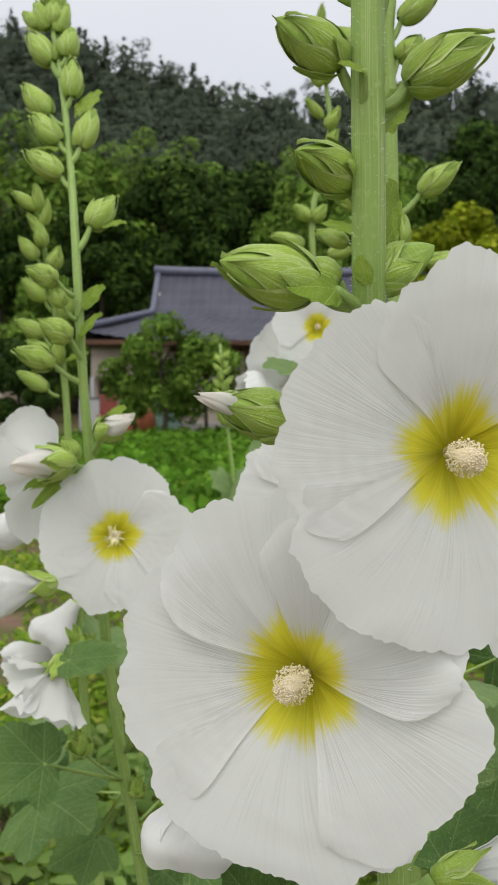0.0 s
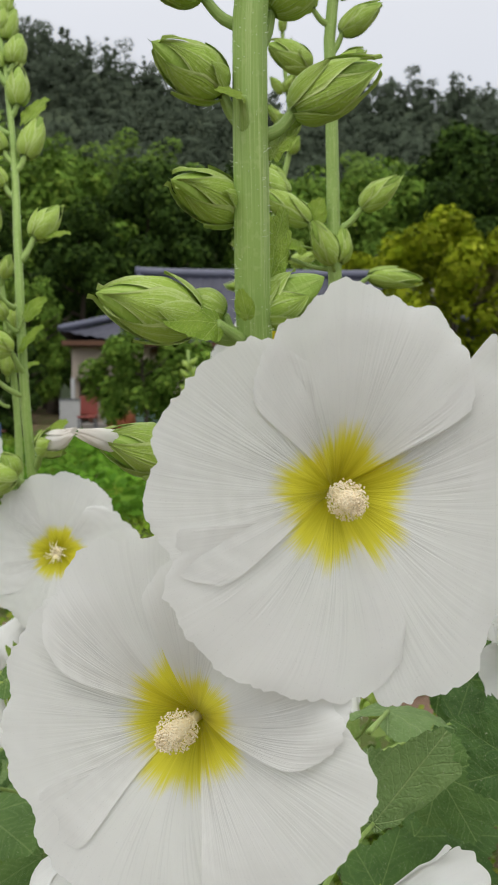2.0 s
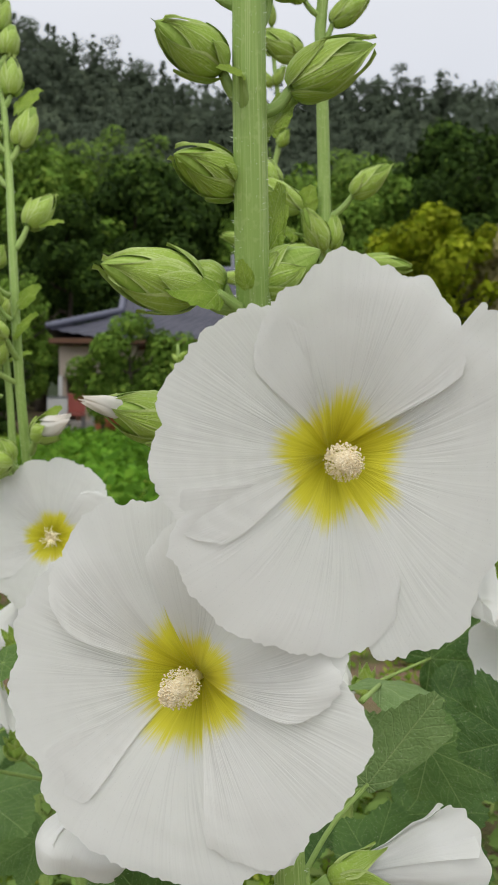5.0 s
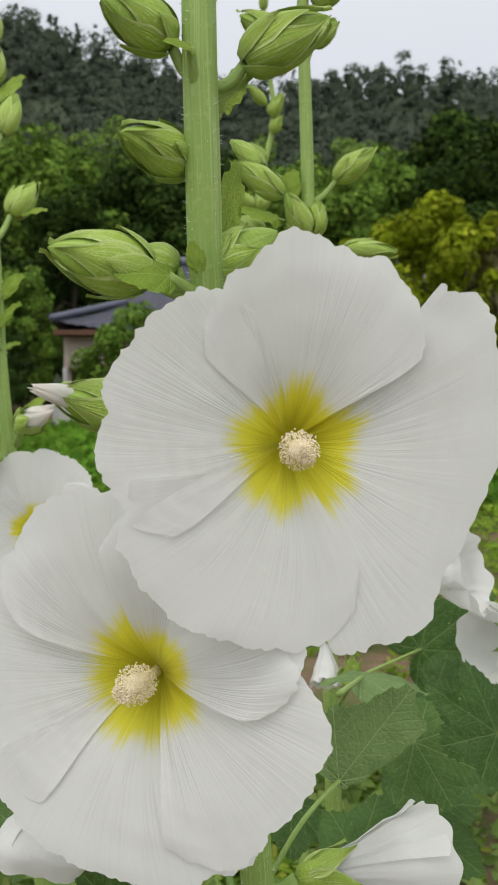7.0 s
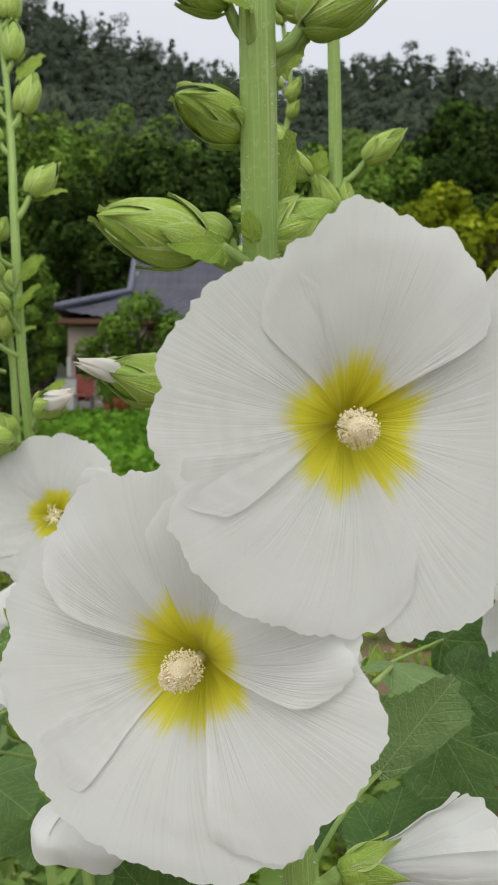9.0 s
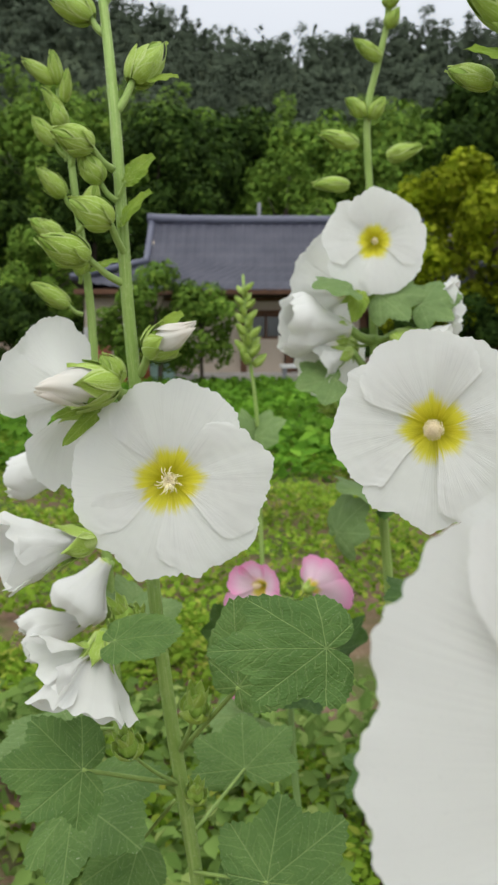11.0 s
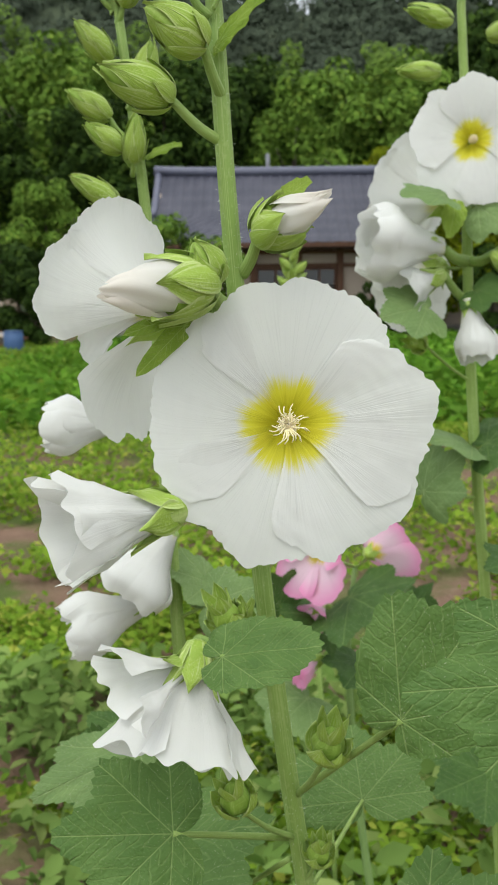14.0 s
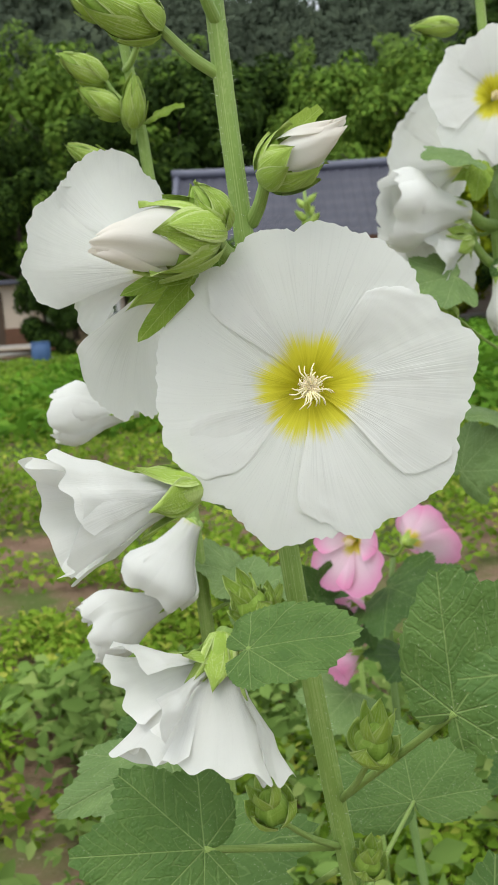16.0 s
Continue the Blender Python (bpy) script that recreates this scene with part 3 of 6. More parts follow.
def make_house():
    house = thing("farmhouse", (1.5, 27, 0), "low old farmhouse with a dark blue-grey tiled roof", "house")
    # front and back slopes: a ribbed sheet, its ends cut to the hips
    for sign in (1, -1):
        verts, faces = [], []
        nx, ny = 156, 14
        for j in range(ny + 1):
            f = j / ny
            y = EAVE_F + (RIDGE_Y - EAVE_F) * f
            g = min(f / 0.42, 1.0)
            x0 = -4.2 + (RIDGE_L + 4.2) * g
            x1 = 7.3 + (RIDGE_R - 7.3) * g
            for i in range(nx + 1):
                x = x0 + (x1 - x0) * i / nx
                rib = 0.028 * (1 if (math.floor((x + 20) / 0.13) % 2) else 0) + 0.018 * (j % 2)
                verts.append((x, y if sign > 0 else 2 * RIDGE_Y - y, roof_front(x, y) + rib))
        for j in range(ny):
            for i in range(nx):
                q = (j * (nx + 1) + i, j * (nx + 1) + i + 1, (j + 1) * (nx + 1) + i + 1, (j + 1) * (nx + 1) + i)
                faces.append(q if sign > 0 else q[::-1])
        part("roof", mesh_of("roof", verts, faces, M_ROOF, smooth=False), house, Matrix(), "blue-grey metal tile roof slope")
    # hip slopes at both ends
    for end, inner in ((-4.2, RIDGE_L), (7.3, RIDGE_R)):
        verts, faces = [], []
        nx, ny = 10, 40
        zi = roof_front(inner, EAVE_F + 0.42 * 3.0)
        for i in range(nx + 1):
            f = i / nx
            x = end + (inner - end) * f
            y0 = EAVE_F + 0.42 * 3.0 * f
            y1 = 2 * RIDGE_Y - y0
            for j in range(ny + 1):
                y = y0 + (y1 - y0) * j / ny
                e = min(abs(y - EAVE_F), abs(y - EAVE_B))
                up = 0.26 * max(0.0, 1 - e / 2.4) ** 2 * (1 - f) ** 2
                verts.append((x, y, EAVE_Z + (zi - EAVE_Z) * f + up + 0.02 * (j % 2)))
        for i in range(nx):
            for j in range(ny):
                q = (i * (ny + 1) + j, i * (ny + 1) + j + 1, (i + 1) * (ny + 1) + j + 1, (i + 1) * (ny + 1) + j)
                faces.append(q if end > 0 else q[::-1])
        part("hip_roof", mesh_of("hip_roof", verts, faces, M_ROOF, smooth=False), house, Matrix(), "blue-grey metal tile end roof")
        # gable triangle above the hip
        gx = inner + (0.05 if end < 0 else -0.05)
        gv = [(gx, EAVE_F + 1.26, zi), (gx, EAVE_B - 1.26, zi), (gx, RIDGE_Y, RIDGE_Z)]
        gv += [(x + (0.08 if end < 0 else -0.08), y, z) for x, y, z in gv]
        part("gable_wall", mesh_of("gable_wall", gv, [(0, 1, 2), (5, 4, 3), (0, 3, 4, 1), (1, 4, 5, 2), (2, 5, 3, 0)], M_PLASTER, smooth=False), house, Matrix())
        for side in (1, -1):
            ends = [(inner, RIDGE_Y, RIDGE_Z + 0.05), (inner, RIDGE_Y - side * 0.9, roof_front(0, RIDGE_Y - 0.9) + 0.06), (inner, RIDGE_Y - side * 1.74, zi + 0.07), (end, RIDGE_Y - side * 3.0, EAVE_Z + 0.32)]
            part("hip_ridge", tube_mesh("hip_ridge", curve_points(ends[:3], 8) + curve_points(ends[2:], 8)[1:], [0.09] * 15, M_CAP, 8), house, Matrix(), "blue-grey capped hip ridge")
    ridge_pts = [(x, RIDGE_Y, RIDGE_Z + 0.07 + 0.06 * ((x - 1.5) / 4.1) ** 4) for x in np.linspace(RIDGE_L - 0.12, RIDGE_R + 0.12, 24)]
    part("ridge_cap", tube_mesh("ridge_cap", ridge_pts, [0.13] * 24, M_CAP, 8), house, Matrix(), "blue-grey rounded ridge cap")
    part("soffit", boxes_mesh("soffit", [(-4.1, 24.08, 2.17, 7.2, 29.9, 2.25)], M_SOFFIT, 0.01), house, Matrix())
    part("fascia", boxes_mesh("fascia", [(-4.15, 24.02, 2.19, 7.25, 24.075, 2.31)], M_TIMBER, 0.008), house, Matrix())
    # walls
    for panel in ((-4.0, 24.62, 1.38, -2.05, 24.8, 2.17), (-3.5, 25.0, 0.25, -2.9, 25.2, 2.17), (-2.0, 25.0, 0.25, 0.05, 25.2, 2.17), (0.05, 25.0, 1.75, 6.6, 25.2, 2.17), (-2.9, 25.0, 1.85, -2.0, 25.2, 2.17),
                                                 (2.15, 25.0, 0.25, 3.0, 25.2, 1.75), (4.6, 25.0, 0.25, 6.6, 25.2, 1.75), (0.05, 25.0, 0.25, 1.0, 25.2, 1.1), (3.0, 25.0, 0.25, 4.6, 25.2, 0.7)):
        part("front_wall", boxes_mesh("front_wall", [panel], M_PLASTER), house, Matrix(), "beige plaster wall panel")
    part("side_wall", boxes_mesh("side_wall", [(-4.0, 24.8, 0.25, -3.85, 29, 2.17)], M_PLASTER), house, Matrix(), "beige plaster wall")
    part("side_wall", boxes_mesh("side_wall", [(6.4, 25.2, 0.25, 6.6, 29, 2.17)], M_PLASTER), house, Matrix())
    part("back_wall", boxes_mesh("back_wall", [(-3.3, 28.8, 0.25, 6.4, 29, 2.17)], M_PLASTER), house, Matrix())
    part("plinth", boxes_mesh("plinth", [(-4.0, 24.3, -0.1, 7.0, 29.4, 0.25)], M_CONCRETE, 0.02), house, Matrix(), "grey concrete plinth")
    post = boxes_mesh("post", [(-0.08, -0.08, 0.25, 0.08, 0.08, 2.17)], M_TIMBER, 0.012)
    for x in (-3.55, -0.02, 1.12, 2.15, 3.0, 4.6, 6.5):
        part("post", post, house, Matrix.Translation((x, 24.95, 0)))
    rail = boxes_mesh("rail", [(-0.1, 24.93, 1.72, 6.6, 24.995, 1.82)], M_TIMBER, 0.01)
    part("lintel", rail, house, Matrix())
    part("lintel", boxes_mesh("lintel", [(-3.5, 24.93, 2.05, 6.6, 24.995, 2.16)], M_TIMBER, 0.01), house, Matrix())
    # door with two glazed leaves, and windows
    def window(x0, x1, z0, z1, nx, nz, name):
        w = part(name, boxes_mesh(name, [(x0, 25.03, z0, x0 + 0.06, 25.1, z1), (x1 - 0.06, 25.03, z0, x1, 25.1, z1), (x0 + 0.06, 25.03, z0, x1 - 0.06, 25.1, z0 + 0.06), (x0 + 0.06, 25.03, z1 - 0.06, x1 - 0.06, 25.1, z1)]
                 + [(x0 + (x1 - x0) * i / nx - 0.02, 25.04, z0 + 0.06, x0 + (x1 - x0) * i / nx + 0.02, 25.09, z1 - 0.06) for i in range(1, nx)], M_TIMBER, 0.006), house, Matrix())
        for i in range(nx):
            for j in range(nz):
                a, b = x0 + (x1 - x0) * i / nx, x0 + (x1 - x0) * (i + 1) / nx
                c, d = z0 + (z1 - z0) * j / nz, z0 + (z1 - z0) * (j + 1) / nz
                part("pane", boxes_mesh("pane", [(a + 0.03, 25.06, c + 0.03, b - 0.03, 25.07, d - 0.03)], M_GLASS), w, Matrix())
    window(1.2, 2.07, 0.27, 1.72, 2, 3, "door")
    window(0.05, 1.04, 1.1, 1.72, 2, 1, "window")
    window(3.08, 4.52, 0.7, 1.72, 3, 1, "window")
    window(-2.88, -2.02, 0.3, 1.85, 2, 2, "door")
    # a pole of the chimney behind the ridge
    part("chimney", tube_mesh("chimney", [(0.42, 27.75, 3.4), (0.42, 27.75, 4.3), (0.42, 27.75, 4.86)], [0.055, 0.055, 0.055], M_GREY, 12), house, Matrix(), "slim grey chimney pipe")
    return house


make_house()


# ---- clutter before the house ----
def chair():
    c = thing("chair", (-3.45, 23.55, 0), "red chair with dark legs before the house", "chair")
    part("seat", boxes_mesh("seat", [(-0.22, -0.2, 0.42, 0.22, 0.22, 0.48)], M_RED, 0.015), c)
    part("backrest", boxes_mesh("backrest", [(-0.22, 0.18, 0.5, 0.22, 0.23, 0.95)], M_RED, 0.015), c)
    leg = boxes_mesh("leg", [(-0.02, -0.02, -0.03, 0.02, 0.02, 0.43)], M_GREY, 0.004)
    for x in (-0.19, 0.19):
        for y in (-0.17, 0.19):
            part("leg", leg, c, Matrix.Translation((-3.45 + x, 23.55 + y, 0)))


chair()
pot = thing("clay_pot", (-2.75, 23.6, 0), "orange clay jar before the house", "pot")
part("body", tube_mesh("body", [(0, 0, -0.02), (0, 0, 0.05), (0, 0, 0.25), (0, 0, 0.42), (0, 0, 0.5)], [0.17, 0.2, 0.25, 0.2, 0.17], M_ORANGE, 16), pot)
part("rim", tube_mesh("rim", [(0, 0, 0.5), (0, 0, 0.55)], [0.2, 0.2], M_ORANGE, 16), pot)
part("cone", tube_mesh("cone", [(0.32, 0, -0.02), (0.32, 0, 0.45), (0.32, 0, 0.75)], [0.2, 0.13, 0.06], M_ORANGE, 12), pot)
cab = thing("cabinet", (-2.0, 23.8, 0), "pale cyan weathered cabinet before the house", "cabinet")
part("body", boxes_mesh("body", [(-0.3, -0.2, -0.03, 0.3, 0.2, 0.85)], M_CYAN, 0.015), cab)
part("door", boxes_mesh("door", [(-0.27, -0.225, 0.05, -0.01, -0.2, 0.8)], M_CYAN, 0.006), cab)
part("door", boxes_mesh("door", [(0.01, -0.225, 0.05, 0.27, -0.2, 0.8)], M_CYAN, 0.006), cab)
frz = thing("board", (-3.85, 23.4, 0), "white leaning board beside the red chair", "board")
part("panel", boxes_mesh("panel", [(-0.25, -0.03, -0.02, 0.25, 0.03, 0.85)], M_WHITE, 0.01), frz)
part("edge", boxes_mesh("edge", [(-0.26, -0.045, 0.85, 0.26, 0.045, 0.89)], M_GREY, 0.006), frz)
post_w = boxes_mesh("porch_post", [(-0.05, -0.05, 0.04, 0.05, 0.05, 1.19)], M_WHITE, 0.01)
for x in (-3.15, -3.95):
    thing("porch_post", (x, 24.5, 0.2), "white painted porch post under the beige wall", "post", "porch posts", me=post_w)
bar = thing("drum", (-4.7, 19.2, 0), "blue plastic drum in the grass", "drum")
part("body", tube_mesh("body", [(0, 0, -0.03), (0, 0, 0.02), (0, 0, 0.2), (0, 0, 0.4), (0, 0, 0.42)], [0.17, 0.19, 0.19, 0.19, 0.16], M_BLUE, 18), bar)
part("lid", tube_mesh("lid", [(0, 0, 0.42), (0, 0, 0.45)], [0.18, 0.18], M_BLUE, 18), bar)
table = thing("bench", (1.75, 23.3, 0), "low grey and white bench before the house", "bench")
part("top", boxes_mesh("top", [(-0.9, -0.3, 0.42, 0.9, 0.3, 0.5)], M_WHITE, 0.012), table)
for x in (-0.8, 0.8):
    part("leg", boxes_mesh("leg", [(x - 0.05, -0.25, -0.04, x + 0.05, 0.25, 0.42)], M_GREY, 0.008), table)
shed = thing("shed", (-7.6, 26.0, 0), "low tan shed with a dark roof beyond the yard", "shed")
part("wall", boxes_mesh("wall", [(-1.5, -0.7, -0.05, 1.25, 0.9, 1.72)], M_PLASTER, 0.01), shed, label="tan plaster wall")
part("base_course", boxes_mesh("base_course", [(-1.53, -0.73, -0.05, 1.28, -0.703, 0.62)], M_TIMBER, 0.006), shed, label="brown stained base course")
part("door", boxes_mesh("door", [(-0.2, -0.74, 0.0, 0.55, -0.705, 1.55)], M_SOFFIT, 0.006), shed)
part("roof", boxes_mesh("roof", [(-1.8, -1.0, 1.725, 1.5, 1.2, 1.84)], M_ROOF, 0.02), shed, label="dark metal roof")
pile = thing("board_pile", (-5.65, 20.6, 0), "pile of weathered grey and brown boards in the yard", "boards")
for i in range(7):
    r0 = random.Random(70 + i)
    part("board", boxes_mesh("board", [(-0.75, -0.09, 0, 0.75, 0.09, 0.045)], (M_CONCRETE, M_TIMBER, M_PLASTER)[i % 3], 0.006), pile, pose(-5.65 + r0.uniform(-0.25, 0.25), 20.6 + r0.uniform(-0.1, 0.1), 0.02 + 0.05 * i, 0, 0, r0.uniform(-14, 14)))
step_m = boxes_mesh("step", [(-0.7, -0.2, -0.1, 0.7, 0.2, 0.13)], M_CONCRETE, 0.015)
thing("door_step", (1.6, 24.1, 0), "grey concrete step before the door", "step", kind="structure", me=step_m)


# ---- hollyhocks: petals, flowers, buds, leaves ----
def bud_radius(u):
    return 0.5 * max(u, 0) ** 0.5 * max(1 - u, 0) ** 0.80 / 0.420


def petal_mesh(seed, half=50.0, width=0.23, throat=0.28, bowl=0.05, curl=0.03, wave=0.011, mat=None, nu=36, nv=96, square=0.26):
    """An open petal of unit length along +x, throat sunk along -z. uv: u outwards, v across."""
    r0 = random.Random(seed)
    ph, ph2, bend, dent = r0.uniform(0, 6), r0.uniform(0, 6), r0.uniform(-0.10, 0.10), r0.uniform(-0.6, 0.6)
    verts, uv, faces = [], [], []
    for i in range(nu + 1):
        u = 0.03 + 0.97 * (i / nu) ** 0.85
        for j in range(nv + 1):
            s = 2 * j / nv - 1
            a = radians(half) * s * (0.84 + 0.22 * math.sin(0.62 * math.pi * u)) + bend * u * u
            rim = 1 - square * abs(s) ** 3.0
            rim += u ** 5 * (0.018 * math.sin(5 * s + ph) + 0.075 * noise.noise((s * 3.0, seed * 3.1, 0)) + 0.028 * noise.noise((s * 8.0, seed * 1.7, 4)) + 0.022 * noise.noise((s * 24.0, seed * 0.7, 8)) - 0.05 * math.exp(-((s - dent) / 0.10) ** 2))
            r = u * (1 + (rim - 1) * u)
            z = -throat * math.exp(-(u / width) ** 1.25) + bowl * u * u - curl * u ** 6
            z += wave * u ** 2.5 * math.sin(3.2 * s + ph2) + 0.010 * u * u * noise.noise((s * 1.6, u * 2.0, seed * 2.3)) + 0.014 * u ** 7 * noise.noise((s * 6, u * 3, seed * 1.3))
            z += 0.0026 * u * math.sin(s * 30 + ph + 3 * noise.noise((s * 2, seed, 3))) * (1 - u * 0.6) * (0.4 + noise.noise((s * 1.5, u, seed * 4.1)))
            verts.append((r * math.cos(a), r * math.sin(a), z))
            uv.append((u, s))
    w = nv + 1
    for i in range(nu):
        for j in range(nv):
            faces.append((i * w + j, (i + 1) * w + j, (i + 1) * w + j + 1, i * w + j + 1))
    return mesh_of("petal", verts, faces, mat, uv)


def bell_petal_mesh(seed, mouth=0.45, neck=0.10, half=58.0, flare=0.12, wave=0.03, mat=None, nu=20, nv=28, shut=False):
    """A petal of a half-closed flower: a bent strip of a funnel along +z of unit length."""
    r0 = random.Random(seed + 50)
    ph = r0.uniform(0, 6)
    verts, uv, faces = [], [], []
    for i in range(nu + 1):
        u = i / nu
        for j in range(nv + 1):
            s = 2 * j / nv - 1
            a = radians(half) * s * (0.8 + 0.2 * u) + (1.2 * u if shut else 0.0)
            if shut:
                r = 0.05 + 0.92 * bud_radius(0.16 + 0.79 * u) * (1 + 0.16 * s + 0.10 * u * math.sin(3.1 * s + ph) + 0.07 * u * math.sin(8 * s + 2 * ph))
            else:
                r = neck + (0.72 * mouth - neck) * min(1.0, u / 0.7) ** 1.25 + 0.28 * mouth * max(0.0, u - 0.45) / 0.55
                r += flare * max(0.0, u - 0.82) * 3
            r += 0.022 * s * u + (0.0 if shut else 0.022 * u ** 1.5 * math.sin(6 * s + 2 * ph)) + wave * u ** 3 * math.sin(3.4 * s + ph) + 0.05 * u * u * noise.noise((s * 1.5, u * 2, seed * 1.9))
            z = u * (1 - 0.07 * abs(s) ** 3 * u + 0.13 * u ** 4 * noise.noise((s * 2.4, seed * 2.7, 1)) + 0.025 * u ** 4 * noise.noise((s * 14, seed, 7)))
            verts.append((r * math.cos(a), r * math.sin(a), z))
            uv.append((0.35 + 0.65 * u, s))
    w = nv + 1
    for i in range(nu):
        for j in range(nv):
            faces.append((i * w + j, (i + 1) * w + j, (i + 1) * w + j + 1, i * w + j + 1))
    return mesh_of("petal", verts, faces, mat, uv)


def bud_body_mesh(mat, top=1.0, twist=35.0, name="bud"):
    n, m = 18, 25
    verts, uv, faces = [], [], []
    for i in range(n + 1):
        u = top * i / n
        for j in range(m):
            a = 2 * math.pi * j / m + radians(twist) * u
            r = max(bud_radius(u) * (0.90 + 0.07 * math.cos(5 * (a - radians(twist) * u))), 0.012)
            verts.append((r * math.cos(a), r * math.sin(a), u))
            uv.append((u, abs(2 * j / m - 1)))
    for i in range(n):
        for j in range(m):
            faces.append((i * m + j, i * m + (j + 1) % m, (i + 1) * m + (j + 1) % m, (i + 1) * m + j))
    faces.append(tuple(range(m - 1, -1, -1)))
    faces.append(tuple(range(n * m, (n + 1) * m)))
    return mesh_of(name, verts, faces, mat, uv)


def sepal_mesh(seed, mat, reach=1.0, gape=0.0, half=52.0, twist=22.0):
    """One pointed sepal lying on the unit bud, round the angle 0."""
    n, m = 16, 10
    verts, uv, faces = [], [], []
    for i in range(n + 1):
        u = 0.03 + (reach - 0.03) * i / n
        f = i / n
        h = radians(half) * (1 - max(0.0, (f - 0.36) / 0.64) ** 1.05)
        for j in range(m + 1):
            s = 2 * j / m - 1
            a = h * s + radians(twist) * f
            open_up = max(0.0, (f - 0.38) / 0.62)
            r = bud_radius(min(u, 0.985)) + 0.016 + (gape + 0.02) * f ** 4 + 0.075 * s * f * f * (1 - 0.4 * f) + 0.004 * s
            r += 0.035 * (1 - abs(s)) ** 2 * math.sin(math.pi * f) + 0.035 * abs(s) ** 3 * open_up ** 0.6 + 0.014 * noise.noise((s * 5, u * 11, seed + 3)) + 0.022 * noise.noise((s * 2 + seed, u * 5, seed))
            verts.append((r * math.cos(a), r * math.sin(a), u + 0.02 * noise.noise((u * 4, seed, 2))))
            uv.append((u, s))
    w = m + 1
    for i in range(n):
        for j in range(m):
            faces.append((i * w + j, i * w + j + 1, (i + 1) * w + j + 1, (i + 1) * w + j))
    return mesh_of("sepal", verts, faces, mat, uv)


def bract_mesh(mat, spread=0.10, length=0.52):
    """A small pointed bract under a bud, round the angle 0."""
    verts, uv, faces = [], [], []
    for i in range(9):
        f = i / 8
        for j in range(5):
            t = j / 2 - 1
            a = t * 0.66 * (1 - f ** 1.5)
            u = 0.02 + length * f
            r = bud_radius(u) + 0.045 + spread * f ** 3 + 0.03 * (1 - abs(t)) - 0.03 * t * f
            verts.append((r * math.cos(a), r * math.sin(a), u - 0.04))
            uv.append((f, t))
    for i in range(8):
        for c in range(4):
            faces.append((i * 5 + c, i * 5 + c + 1, i * 5 + c + 6, i * 5 + c + 5))
    return mesh_of("bract", verts, faces, mat, uv)


PETALS = [petal_mesh(i, mat=M_PETAL) for i in range(10)]
PETALS_DEEP = [petal_mesh(i + 20, throat=0.34, bowl=0.10, curl=0.05, wave=0.012, mat=M_PETAL) for i in range(5)]
PETALS_PINK = [petal_mesh(i + 40, throat=0.55, bowl=0.30, width=0.34, mat=M_PINK, nu=14, nv=20) for i in range(3)]
PETALS_FUNNEL = [petal_mesh(i + 60, width=0.50, throat=0.85, bowl=0.05, curl=0.10, mat=M_PETAL_BACK) for i in range(5)]
BELL = [bell_petal_mesh(i, mat=M_PETAL) for i in range(6)]
BELL_WIDE = [bell_petal_mesh(i + 9, mouth=0.62, half=46, wave=0.09, mat=M_PETAL) for i in range(6)]
BELL_PUFF = [bell_petal_mesh(i + 70, mouth=0.62, neck=0.14, half=62, flare=-0.30, wave=0.055, mat=M_PETAL) for i in range(6)]
BELL_SHUT = [bell_petal_mesh(i + 20, half=70, flare=0.0, wave=0.02, mat=M_CREAM, shut=True) for i in range(5)]
BELL_PINK = [bell_petal_mesh(i + 30, mouth=0.55, half=48, mat=M_PINK, nu=12, nv=14) for i in range(3)]
BUD = bud_body_mesh(M_BUD)
BUD_OPEN = bud_body_mesh(M_BUD, 0.42)
SEPALS = [sepal_mesh(i, M_SEPAL, 0.96 + 0.03 * i, 0.0, 50, 10) for i in range(4)]
SEPALS_GAPE = [sepal_mesh(i + 7, M_SEPAL, 0.66, 0.05, 50, 8) for i in range(3)]
BRACT = bract_mesh(M_SEPAL)


def unit_cup(mat):
    """The round cup of a calyx behind a flower, opening along +z."""
    prof = [(0.06, -0.30), (0.16, -0.26), (0.22, -0.14), (0.24, 0.0), (0.225, 0.05), (0.19, 0.0), (0.12, -0.12)]
    m = 16
    verts = [(r * math.cos(2 * math.pi * j / m), r * math.sin(2 * math.pi * j / m), z) for r, z in prof for j in range(m)]
    uv = [(i / 6, abs(2 * j / m - 1)) for i in range(len(prof)) for j in range(m)]
    faces = [(i * m + j, i * m + (j + 1) % m, (i + 1) * m + (j + 1) % m, (i + 1) * m + j) for i in range(len(prof) - 1) for j in range(m)]
    return mesh_of("flower", verts, faces + [tuple(range(m - 1, -1, -1))], mat, uv)


CUP = unit_cup(M_SEPAL)


def calyx_sepal(mat, out1=0.30, out2=0.14, rise=0.42):
    """A broad pointed sepal standing out from the cup along +x and +z."""
    n, m = 10, 6
    verts, uv, faces = [], [], []
    for i in range(n + 1):
        f = i / n
        for j in range(m + 1):
            s = 2 * j / m - 1
            w = 0.20 * (1 - f ** 2.2) * (0.75 + 0.5 * math.sin(math.pi * min(1.2 * f, 1)))
            out = 0.20 + out1 * f + out2 * f * f
            z = -0.12 + rise * f - 0.05 * abs(s) + 0.02 * math.sin(5 * f + 2 * s)
            verts.append((out - 0.06 * s * s, w * s, z))
            uv.append((f, s))
    w2 = m + 1
    for i in range(n):
        for j in range(m):
            faces.append((i * w2 + j, i * w2 + j + 1, (i + 1) * w2 + j + 1, (i + 1) * w2 + j))
    return mesh_of("sepal", verts, faces, mat, uv)


CALYX_SEPAL = calyx_sepal(M_SEPAL)
CALYX_HUG = calyx_sepal(M_SEPAL, 0.20, 0.05, 0.58)


